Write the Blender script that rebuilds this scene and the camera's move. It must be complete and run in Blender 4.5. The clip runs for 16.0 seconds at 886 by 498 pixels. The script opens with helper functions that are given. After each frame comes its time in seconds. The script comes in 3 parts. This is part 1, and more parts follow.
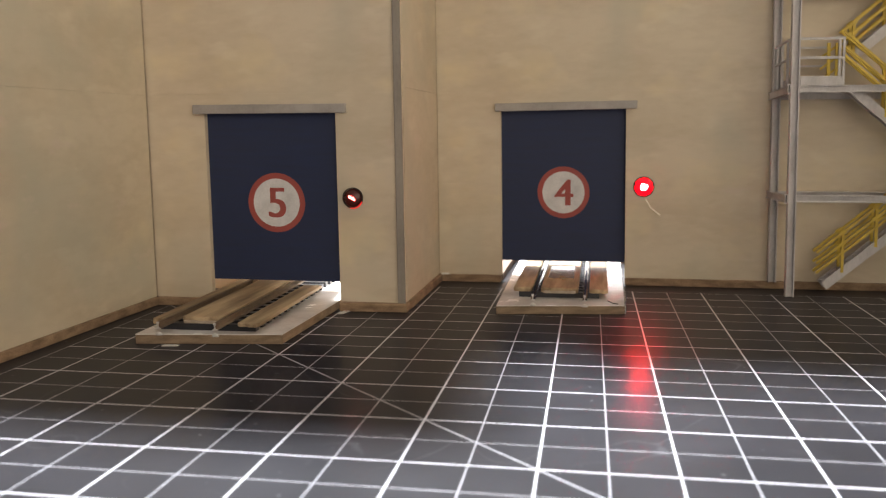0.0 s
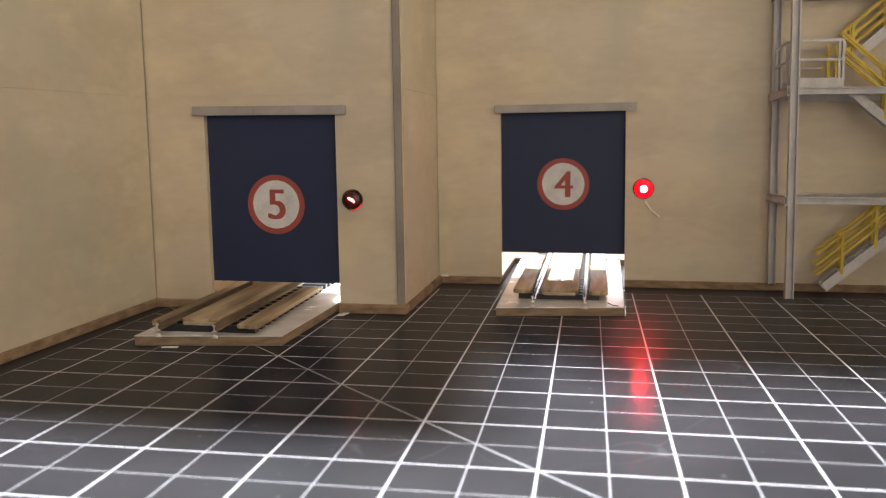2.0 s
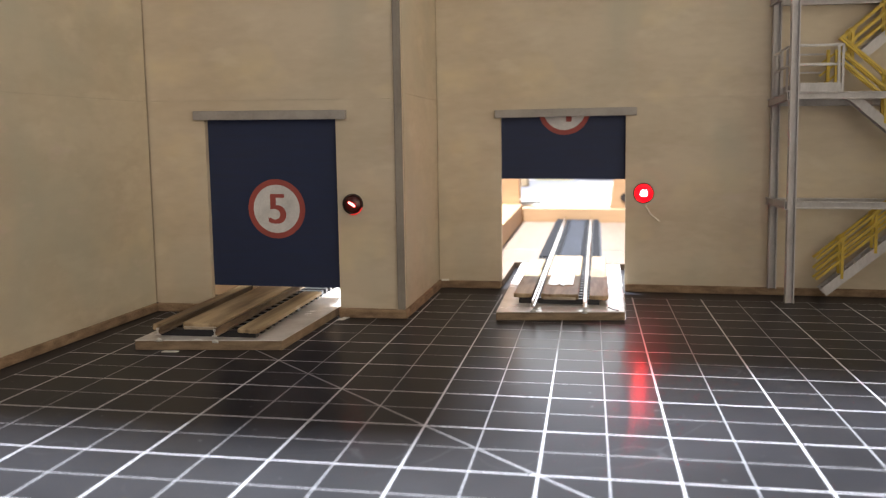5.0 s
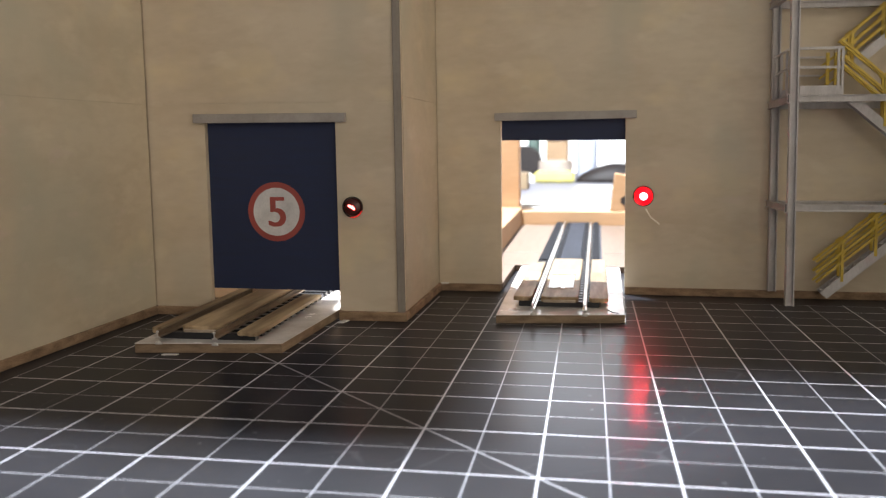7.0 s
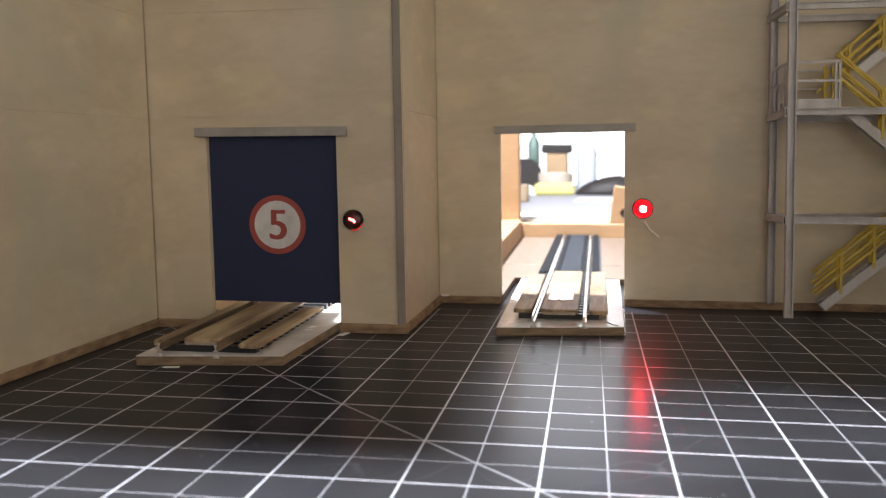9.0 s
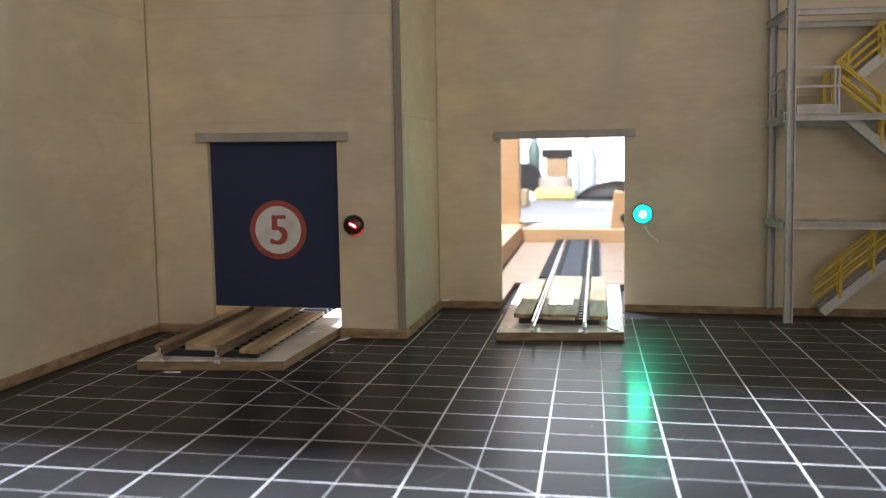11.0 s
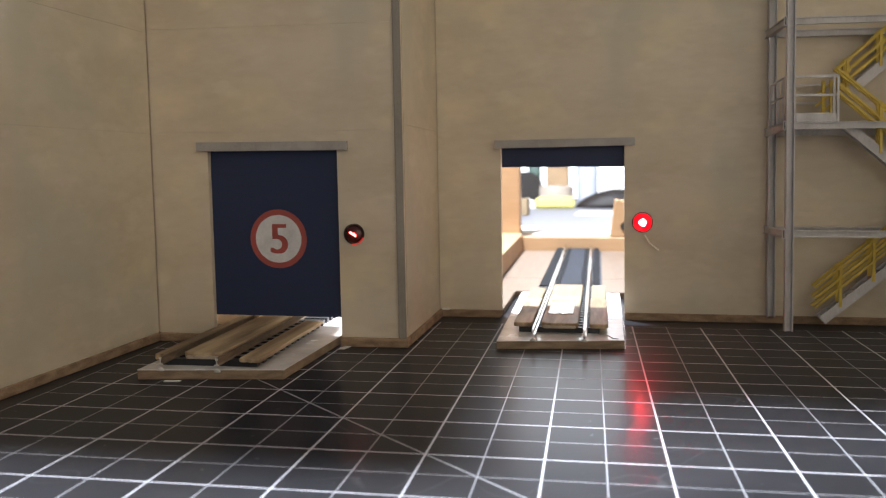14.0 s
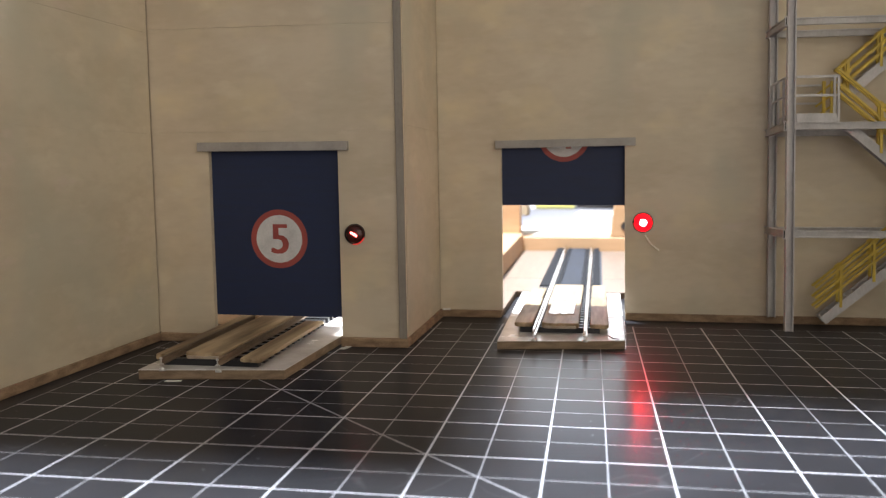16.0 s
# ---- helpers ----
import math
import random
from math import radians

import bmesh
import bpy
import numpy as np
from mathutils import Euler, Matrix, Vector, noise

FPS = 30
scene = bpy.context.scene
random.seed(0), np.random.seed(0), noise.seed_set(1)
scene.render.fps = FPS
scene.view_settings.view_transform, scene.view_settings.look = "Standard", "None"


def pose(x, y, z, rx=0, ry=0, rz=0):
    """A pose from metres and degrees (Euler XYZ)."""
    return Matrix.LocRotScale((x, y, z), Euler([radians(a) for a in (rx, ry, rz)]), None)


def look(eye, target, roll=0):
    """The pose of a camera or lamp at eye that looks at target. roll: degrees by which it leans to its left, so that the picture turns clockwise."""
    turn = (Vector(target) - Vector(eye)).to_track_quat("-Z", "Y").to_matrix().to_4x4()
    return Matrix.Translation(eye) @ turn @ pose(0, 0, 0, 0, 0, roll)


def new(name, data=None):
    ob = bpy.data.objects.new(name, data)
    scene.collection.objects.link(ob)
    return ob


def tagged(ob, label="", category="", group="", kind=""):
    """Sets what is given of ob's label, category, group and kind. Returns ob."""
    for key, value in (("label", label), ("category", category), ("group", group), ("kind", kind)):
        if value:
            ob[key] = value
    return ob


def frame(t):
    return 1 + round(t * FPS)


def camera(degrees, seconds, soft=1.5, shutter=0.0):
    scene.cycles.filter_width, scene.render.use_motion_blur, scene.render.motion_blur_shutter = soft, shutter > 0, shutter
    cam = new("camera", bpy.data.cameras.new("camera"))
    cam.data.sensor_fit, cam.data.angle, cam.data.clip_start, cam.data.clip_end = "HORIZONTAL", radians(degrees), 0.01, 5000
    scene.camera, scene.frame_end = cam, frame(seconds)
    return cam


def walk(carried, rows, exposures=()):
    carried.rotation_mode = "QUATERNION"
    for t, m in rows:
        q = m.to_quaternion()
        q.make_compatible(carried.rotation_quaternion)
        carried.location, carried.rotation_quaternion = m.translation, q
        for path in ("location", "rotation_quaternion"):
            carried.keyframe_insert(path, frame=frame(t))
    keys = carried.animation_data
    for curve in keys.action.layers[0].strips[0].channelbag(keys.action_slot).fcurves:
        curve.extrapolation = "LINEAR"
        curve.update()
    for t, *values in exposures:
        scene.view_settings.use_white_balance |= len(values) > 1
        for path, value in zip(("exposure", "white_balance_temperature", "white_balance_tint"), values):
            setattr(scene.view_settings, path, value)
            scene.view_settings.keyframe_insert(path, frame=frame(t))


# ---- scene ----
cam = camera(51.5, 16.0, soft=1.15)
PATH = [
    (0, (0.0371, -0.1873, 0.0617), (-0.1327, 0.7897, -0.0670), -0.27),
    (0.5, (0.0369, -0.1871, 0.0616), (-0.1321, 0.7899, -0.0683), -0.29),
    (1, (0.0370, -0.1869, 0.0614), (-0.1324, 0.7898, -0.0701), -0.25),
    (1.5, (0.0371, -0.1870, 0.0615), (-0.1325, 0.7898, -0.0690), -0.28),
    (2, (0.0370, -0.1871, 0.0613), (-0.1323, 0.7905, -0.0643), -0.26),
    (2.5, (0.0369, -0.1871, 0.0614), (-0.1321, 0.7905, -0.0642), -0.28),
    (3, (0.0371, -0.1873, 0.0614), (-0.1326, 0.7903, -0.0630), -0.26),
    (3.5, (0.0370, -0.1872, 0.0614), (-0.1323, 0.7905, -0.0634), -0.26),
    (4, (0.0369, -0.1871, 0.0613), (-0.1323, 0.7906, -0.0633), -0.26),
    (6.5, (0.0371, -0.1878, 0.0614), (-0.1328, 0.7909, -0.0537), -0.27),
    (7, (0.0370, -0.1873, 0.0612), (-0.1325, 0.7912, -0.0561), -0.27),
    (7.5, (0.0372, -0.1872, 0.0611), (-0.1331, 0.7908, -0.0595), -0.29),
    (8, (0.0374, -0.1881, 0.0615), (-0.1334, 0.7910, -0.0490), -0.28),
    (8.5, (0.0374, -0.1886, 0.0616), (-0.1331, 0.7913, -0.0429), -0.33),
    (9, (0.0372, -0.1886, 0.0615), (-0.1326, 0.7913, -0.0426), -0.32),
    (11.5, (0.0374, -0.1894, 0.0619), (-0.1332, 0.7911, -0.0356), -0.33),
    (12, (0.0374, -0.1894, 0.0620), (-0.1330, 0.7913, -0.0336), -0.36),
    (12.5, (0.0375, -0.1896, 0.0618), (-0.1332, 0.7913, -0.0307), -0.33),
    (13, (0.0375, -0.1897, 0.0618), (-0.1333, 0.7914, -0.0298), -0.33),
    (13.5, (0.0375, -0.1897, 0.0620), (-0.1333, 0.7914, -0.0290), -0.36),
    (14, (0.0376, -0.1897, 0.0618), (-0.1335, 0.7915, -0.0279), -0.40),
    (14.5, (0.0375, -0.1897, 0.0619), (-0.1334, 0.7915, -0.0273), -0.37),
    (15, (0.0376, -0.1900, 0.0620), (-0.1337, 0.7913, -0.0264), -0.35),
    (15.5, (0.0377, -0.1899, 0.0618), (-0.1340, 0.7913, -0.0261), -0.39),
    (16, (0.0374, -0.1899, 0.0619), (-0.1337, 0.7913, -0.0279), -0.37),
]
EXPOSURES = [(0, 0.10, 6900, 13), (1.7, 0.10, 6900, 13), (3.0, 0.06, 6800, 12), (3.5, 0.04, 6600, 10), (4.2, -0.03, 6650, 12), (6.5, -0.25, 6550, 11), (7.0, -0.30, 6550, 12), (7.5, -0.34, 6500, 10), (9.0, -0.42, 6600, 12),
             (12.5, -0.49, 6480, 12), (13.3, -0.48, 6450, 11), (14.5, -0.38, 6430, 11), (16.0, -0.25, 6420, 11)]
walk(cam, [(t, look(eye, target, roll)) for t, eye, target, roll in PATH], EXPOSURES)
cam.data.dof.use_dof = True
cam.data.dof.focus_distance = 0.28
cam.data.dof.aperture_fstop = 24.0

# ---- world and lights ----
world = bpy.data.worlds.new("workshop_world")
scene.world = world
world.use_nodes = True
world.node_tree.nodes["Background"].inputs["Color"].default_value = (0.9, 0.92, 1.0, 1)
world.node_tree.nodes["Background"].inputs["Strength"].default_value = 0.3


def area_lamp(name, eye, target, sx, sy, watts, color, shape="RECTANGLE"):
    lamp = bpy.data.lights.new(name, "AREA")
    lamp.shape, lamp.size, lamp.size_y, lamp.energy, lamp.color = shape, sx, sy, watts, color
    ob = new(name, lamp)
    ob.matrix_world = look(eye, target)
    return ob


def bulb(name, at, radius, watts, color):
    lamp = bpy.data.lights.new(name, "POINT")
    lamp.shadow_soft_size, lamp.energy, lamp.color = radius, watts, color
    ob = new(name, lamp)
    ob.location = at
    return ob


# the bench lamp above and behind the building
bulb("bench_lamp_light", (-0.10, 0.32, 0.62), 0.026, 118.0, (0.84, 0.92, 1.0))
# added area lamp that fills the wall fronts from the camera side
area_lamp("window_light", (0.62, -1.55, 0.30), (0.0, 0.15, 0.05), 1.6, 1.0, 12.2, (1.0, 0.875, 0.752))


# ---- materials ----
def material(name, color, rough=0.6, metal=0.0, spec=0.5):
    m = bpy.data.materials.new(name)
    m.use_nodes = True
    b = m.node_tree.nodes["Principled BSDF"]
    b.inputs["Base Color"].default_value = (*color, 1)
    b.inputs["Roughness"].default_value = rough
    b.inputs["Metallic"].default_value = metal
    b.inputs["Specular IOR Level"].default_value = spec
    return m


def worn(name, light, dark, rough=0.6, scale=200.0, stretch=(1, 1, 1), fine=1500.0, bump=0.1, spec=0.5, metal=0.0, per_piece=0.0, contrast=(0.3, 0.7)):
    """Two colours mixed by stretched noise, with fine grain, uneven gloss and relief."""
    m = material(name, light, rough, metal, spec)
    nt = m.node_tree
    N, L = nt.nodes.new, nt.links.new
    b = nt.nodes["Principled BSDF"]
    co = N("ShaderNodeTexCoord")
    mp = N("ShaderNodeMapping")
    mp.inputs["Scale"].default_value = stretch
    L(co.outputs["Object"], mp.inputs["Vector"])
    vec = mp.outputs["Vector"]
    if per_piece:
        info = N("ShaderNodeObjectInfo")
        add = N("ShaderNodeVectorMath")
        add.operation = "MULTIPLY_ADD"
        L(info.outputs["Random"], add.inputs[0])
        add.inputs[1].default_value = (0.37, 0.71, 0.53)
        L(vec, add.inputs[2])
        vec = add.outputs["Vector"]
    big = N("ShaderNodeTexNoise")
    big.inputs["Scale"].default_value, big.inputs["Detail"].default_value = scale, 5
    small = N("ShaderNodeTexNoise")
    small.inputs["Scale"].default_value, small.inputs["Detail"].default_value = fine, 3
    for n in (big, small):
        L(vec, n.inputs["Vector"])
    mixf = N("ShaderNodeMath")
    mixf.operation = "MULTIPLY_ADD"
    L(small.outputs["Fac"], mixf.inputs[0])
    mixf.inputs[1].default_value = 0.4
    L(big.outputs["Fac"], mixf.inputs[2])
    sub = N("ShaderNodeMath")
    sub.operation = "SUBTRACT"
    L(mixf.outputs[0], sub.inputs[0])
    sub.inputs[1].default_value = 0.2
    ramp = N("ShaderNodeValToRGB")
    ramp.color_ramp.elements[0].position, ramp.color_ramp.elements[1].position = contrast
    ramp.color_ramp.elements[0].color, ramp.color_ramp.elements[1].color = (*dark, 1), (*light, 1)
    L(sub.outputs[0], ramp.inputs["Fac"])
    out = ramp.outputs["Color"]
    if per_piece:
        hsv = N("ShaderNodeHueSaturation")
        val = N("ShaderNodeMapRange")
        val.inputs["To Min"].default_value, val.inputs["To Max"].default_value = 1 - per_piece, 1 + per_piece
        L(info.outputs["Random"], val.inputs["Value"])
        L(val.outputs["Result"], hsv.inputs["Value"])
        L(out, hsv.inputs["Color"])
        out = hsv.outputs["Color"]
    L(out, b.inputs["Base Color"])
    rr = N("ShaderNodeMapRange")
    rr.inputs["To Min"].default_value, rr.inputs["To Max"].default_value = max(rough - 0.12, 0.02), min(rough + 0.12, 1)
    L(big.outputs["Fac"], rr.inputs["Value"])
    L(rr.outputs["Result"], b.inputs["Roughness"])
    if bump:
        bp = N("ShaderNodeBump")
        bp.inputs["Strength"].default_value, bp.inputs["Distance"].default_value = bump, 0.0004
        L(sub.outputs[0], bp.inputs["Height"])
        L(bp.outputs["Normal"], b.inputs["Normal"])
    return m


def glowing(name, color, strength):
    m = material(name, color, 0.3)
    b = m.node_tree.nodes["Principled BSDF"]
    b.inputs["Emission Color"].default_value = (*color, 1)
    b.inputs["Emission Strength"].default_value = strength
    return m


def mat_surface():
    """Black vinyl cutting mat: printed lines each 12.7 mm, the inch lines broader, one line at 45 degrees."""
    m = material("cutting_mat_vinyl", (0.02, 0.02, 0.02), 0.4, 0.0, 0.05)
    nt = m.node_tree
    N, L = nt.nodes.new, nt.links.new
    b = nt.nodes["Principled BSDF"]
    co = N("ShaderNodeTexCoord")
    sep = N("ShaderNodeSeparateXYZ")
    L(co.outputs["Object"], sep.inputs[0])

    def op(kind, a, c=None, d=None):
        n = N("ShaderNodeMath")
        n.operation = kind
        for k, v in enumerate((a, c, d)):
            if v is None:
                continue
            if isinstance(v, (int, float)):
                n.inputs[k].default_value = v
            else:
                L(v, n.inputs[k])
        return n.outputs[0]

    def line(src, step, half, shift=0.0):
        off = op("PINGPONG", op("ADD", src, shift), step / 2)
        n = N("ShaderNodeMapRange")
        n.interpolation_type = "SMOOTHSTEP"
        n.inputs["From Min"].default_value, n.inputs["From Max"].default_value = half + 0.00005, half - 0.00005
        L(off, n.inputs["Value"])
        return n.outputs["Result"]

    c = 0.0127
    y = sep.outputs["Y"]
    # the print runs a little askew towards the east edge
    ease = N("ShaderNodeMapRange")
    ease.inputs["From Min"].default_value, ease.inputs["From Max"].default_value = -0.04, 0.04
    ease.inputs["To Max"].default_value = 0.0148
    L(sep.outputs["X"], ease.inputs["Value"])
    x = op("ADD", sep.outputs["X"], op("MULTIPLY", op("SUBTRACT", y, 0.048), ease.outputs["Result"]))
    thick = op("MAXIMUM", line(x, 2 * c, 0.00024), line(y, 2 * c, 0.00027))
    thin = op("MAXIMUM", line(x, c, 0.00015), line(y, c, 0.00016))
    s = op("ADD", x, y)
    diag = line(s, 60 * c, 0.00042)
    ink = op("MAXIMUM", op("MAXIMUM", thick, op("MULTIPLY", thin, 0.6)), op("MULTIPLY", diag, 0.5))
    # the print stops short of the mat's edges
    ink = op("MULTIPLY", ink, op("MULTIPLY", op("LESS_THAN", y, 0.1665), op("GREATER_THAN", x, -0.1145)))
    grain = N("ShaderNodeTexNoise")
    grain.inputs["Scale"].default_value, grain.inputs["Detail"].default_value = 900, 4
    blot = N("ShaderNodeTexNoise")
    blot.inputs["Scale"].default_value, blot.inputs["Detail"].default_value = 28, 5
    for n in (grain, blot):
        L(co.outputs["Object"], n.inputs["Vector"])
    worn_ink = op("MULTIPLY", ink, op("MULTIPLY_ADD", grain.outputs["Fac"], 0.5, 0.72))
    dust = N("ShaderNodeTexNoise")
    dust.inputs["Scale"].default_value, dust.inputs["Detail"].default_value = 330, 2
    L(co.outputs["Object"], dust.inputs["Vector"])
    speck = N("ShaderNodeMapRange")
    speck.inputs["From Min"].default_value, speck.inputs["From Max"].default_value = 0.72, 0.79
    speck.inputs["To Max"].default_value = 0.14
    L(dust.outputs["Fac"], speck.inputs["Value"])
    # wispy scuffs and knife marks
    wisp = N("ShaderNodeTexNoise")
    wisp.inputs["Scale"].default_value, wisp.inputs["Detail"].default_value, wisp.inputs["Distortion"].default_value = 24, 1, 1.2
    L(co.outputs["Object"], wisp.inputs["Vector"])
    thread = N("ShaderNodeMapRange")
    thread.inputs["From Min"].default_value, thread.inputs["From Max"].default_value, thread.inputs["To Max"].default_value = 0.006, 0.001, 0.035
    L(op("ABSOLUTE", op("SUBTRACT", wisp.outputs["Fac"], 0.5)), thread.inputs["Value"])
    gate = N("ShaderNodeMapRange")
    gate.inputs["From Min"].default_value, gate.inputs["From Max"].default_value = 0.48, 0.60
    L(blot.outputs["Fac"], gate.inputs["Value"])
    scuff = op("MULTIPLY", thread.outputs["Result"], gate.outputs["Result"])
    base = N("ShaderNodeMix")
    base.data_type = "RGBA"
    base.inputs["A"].default_value, base.inputs["B"].default_value = (0.007, 0.007, 0.008, 1), (0.035, 0.0345, 0.041, 1)
    L(blot.outputs["Fac"], base.inputs["Factor"])
    mix = N("ShaderNodeMix")
    mix.data_type = "RGBA"
    L(op("MAXIMUM", worn_ink, op("MAXIMUM", scuff, speck.outputs["Result"])), mix.inputs["Factor"])
    L(base.outputs["Result"], mix.inputs["A"])
    mix.inputs["B"].default_value = (0.56, 0.56, 0.60, 1)
    L(mix.outputs["Result"], b.inputs["Base Color"])
    L(op("MULTIPLY_ADD", blot.outputs["Fac"], 0.12, 0.40), b.inputs["Roughness"])
    # the smooth skin of the vinyl
    b.inputs["Coat Weight"].default_value = 0.29
    L(op("MULTIPLY_ADD", blot.outputs["Fac"], 0.06, 0.19), b.inputs["Coat Roughness"])
    bp = N("ShaderNodeBump")
    bp.inputs["Strength"].default_value, bp.inputs["Distance"].default_value = 0.06, 0.0002
    L(grain.outputs["Fac"], bp.inputs["Height"])
    L(bp.outputs["Normal"], b.inputs["Normal"])
    return m


M_MAT = mat_surface()
def wall_paint():
    """Cream paint brushed on in uneven coats, with yellower and greyer patches."""
    m = worn("cream_brushed_paint", (0.60, 0.508, 0.376), (0.525, 0.433, 0.307), 0.5, 22, (1, 1, 2.6), 150, 0.05, contrast=(0.34, 0.62))
    nt = m.node_tree
    N, L = nt.nodes.new, nt.links.new
    b = nt.nodes["Principled BSDF"]
    src = b.inputs["Base Color"].links[0].from_socket
    co = N("ShaderNodeTexCoord")
    for scale, lo, hi, tint, most, stretch in ((38, 0.56, 0.72, (0.70, 0.58, 0.37), 0.55, (1, 1, 1.5)), (52, 0.60, 0.70, (0.70, 0.62, 0.48), 0.3, (1, 1, 2.4)), (17, 0.52, 0.70, (0.45, 0.42, 0.325), 0.7, (1.6, 1, 1)), (70, 0.62, 0.74, (0.62, 0.50, 0.42), 0.5, (0.5, 1, 2.2))):
        mp = N("ShaderNodeMapping")
        mp.inputs["Scale"].default_value = stretch
        mp.inputs["Location"].default_value = (scale * 0.13, 0.3, scale * 0.07)
        L(co.outputs["Object"], mp.inputs["Vector"])
        n = N("ShaderNodeTexNoise")
        n.inputs["Scale"].default_value, n.inputs["Detail"].default_value = scale, 3
        L(mp.outputs["Vector"], n.inputs["Vector"])
        r = N("ShaderNodeMapRange")
        r.inputs["From Min"].default_value, r.inputs["From Max"].default_value, r.inputs["To Max"].default_value = lo, hi, most
        L(n.outputs["Fac"], r.inputs["Value"])
        mix = N("ShaderNodeMix")
        mix.data_type = "RGBA"
        L(r.outputs["Result"], mix.inputs["Factor"])
        L(src, mix.inputs["A"])
        mix.inputs["B"].default_value = (*tint, 1)
        src = mix.outputs["Result"]
    L(src, b.inputs["Base Color"])
    return m


M_WALL = wall_paint()
M_MDF = worn("raw_fibreboard", (0.36, 0.245, 0.15), (0.17, 0.105, 0.06), 0.85, 160, (1, 1, 3), 1600, 0.3)
M_GREY = worn("grey_painted_styrene", (0.37, 0.34, 0.31), (0.28, 0.255, 0.23), 0.45, 120, (1, 1, 1), 1200, 0.1)
M_STRIP = worn("dark_grey_strip", (0.285, 0.25, 0.21), (0.215, 0.185, 0.155), 0.55, 120, (1, 1, 0.4), 1200, 0.1)
M_STEEL = worn("light_grey_model_paint", (0.60, 0.57, 0.56), (0.42, 0.395, 0.38), 0.5, 140, (1, 1, 0.4), 1500, 0.12)
M_YELLOW = worn("yellow_model_paint", (0.72, 0.52, 0.055), (0.50, 0.34, 0.04), 0.5, 200, (1, 1, 1), 1500, 0.12)
M_DOOR = worn("navy_printed_paper", (0.011, 0.022, 0.070), (0.009, 0.017, 0.054), 0.6, 60, (1, 1, 12), 900, 0.05)
M_SIGN_RED = worn("red_print", (0.36, 0.07, 0.055), (0.27, 0.055, 0.045), 0.6, 150, bump=0)
M_SIGN_WHITE = worn("white_print", (0.70, 0.69, 0.68), (0.50, 0.50, 0.50), 0.6, 160, bump=0)
M_FOAM = worn("white_painted_board", (0.80, 0.78, 0.75), (0.66, 0.63, 0.58), 0.7, 90, fine=700, bump=0.2)
M_BOARD = worn("white_gloss_board_paint", (0.84, 0.80, 0.77), (0.70, 0.65, 0.61), 0.24, 90, fine=700, bump=0.08, spec=0.8)
M_EDGE = worn("board_cut_edge", (0.31, 0.22, 0.14), (0.17, 0.115, 0.07), 0.85, 150, (1, 1, 4), 1500, 0.3)
M_PLANK = worn("weathered_pine", (0.52, 0.39, 0.24), (0.20, 0.135, 0.08), 0.5, 110, (1, 0.10, 1), 420, 0.4, per_piece=0.12, contrast=(0.36, 0.62), spec=0.15)
M_WORN_END = worn("worn_plank_end", (0.50, 0.42, 0.33), (0.30, 0.235, 0.17), 0.8, 300, bump=0.5)
M_PALE = worn("pale_basswood", (0.34, 0.25, 0.15), (0.24, 0.165, 0.095), 0.65, 60, (1, 0.1, 1), 500, 0.15)
M_PINE = worn("clear_pine", (0.50, 0.305, 0.165), (0.40, 0.23, 0.115), 0.6, 40, (0.15, 1, 1), 400, 0.15)
M_PLY = worn("plywood_sheet", (0.21, 0.148, 0.108), (0.15, 0.10, 0.07), 0.6, 30, (1, 0.1, 1), 300, 0.15)
# paler than the floor ply, in place of light on the partition
M_PARTITION = worn("light_paled_ply", (0.74, 0.53, 0.34), (0.64, 0.44, 0.27), 0.6, 30, (1, 1, 0.2), 300, 0.1)
M_TIE = worn("black_plastic_ties", (0.022, 0.022, 0.025), (0.012, 0.012, 0.014), 0.4, 200, bump=0.1)
M_ROADBED = worn("slate_grey_roadbed", (0.065, 0.068, 0.08), (0.03, 0.032, 0.04), 0.6, 130, bump=0.3)
M_RAIL = worn("nickel_silver_rail", (0.58, 0.54, 0.49), (0.36, 0.32, 0.28), 0.2, 200, bump=0.05, metal=1.0)
M_RUST = worn("rusty_rail", (0.20, 0.14, 0.088), (0.08, 0.053, 0.034), 0.6, 200, (1, 0.3, 1), bump=0.2)
M_SMOKED = worn("smoked_red_lens", (0.07, 0.012, 0.010), (0.04, 0.008, 0.007), 0.3, 200, bump=0)
M_SOLDER = worn("cut_rail_metal", (0.80, 0.78, 0.75), (0.55, 0.53, 0.50), 0.4, 400, bump=0.3, metal=0.4)
M_BLACK = worn("black_rubber", (0.026, 0.018, 0.015), (0.014, 0.010, 0.009), 0.6, 200, bump=0.1)
M_DARK_BAND = worn("matt_black_band", (0.018, 0.018, 0.021), (0.010, 0.010, 0.012), 0.85, 200, bump=0.2, spec=0.15)
M_TIE_SHEEN = worn("tie_sheen_slate", (0.045, 0.048, 0.060), (0.018, 0.020, 0.026), 0.7, 45, (2.0, 0.5, 1), 500, 0.1, spec=0.12)
M_WIRE = material("bare_white_wire", (0.88, 0.82, 0.70), 0.4)
M_VARNISH = worn("glossy_varnish_on_wood", (0.34, 0.245, 0.15), (0.22, 0.15, 0.09), 0.16, 130, (1, 0.22, 1), 900, 0.03, spec=1.0)
M_PAPER = worn("torn_paper", (0.82, 0.76, 0.66), (0.70, 0.62, 0.5), 0.8, 150, bump=0.3)
M_RED_HOT = glowing("red_diode_core", (1.0, 0.03, 0.035), 700.0)
M_RED = glowing("red_diode_lens", (1.0, 0.003, 0.010), 2.4)
M_RIM_GLOW = glowing("rim_glow_red", (0.9, 0.02, 0.02), 0.9)
M_GREEN_HOT = glowing("green_diode_core", (0.03, 1.0, 0.60), 1300.0)
M_GREEN = glowing("green_diode_lens", (0.0, 0.75, 0.60), 5.0)
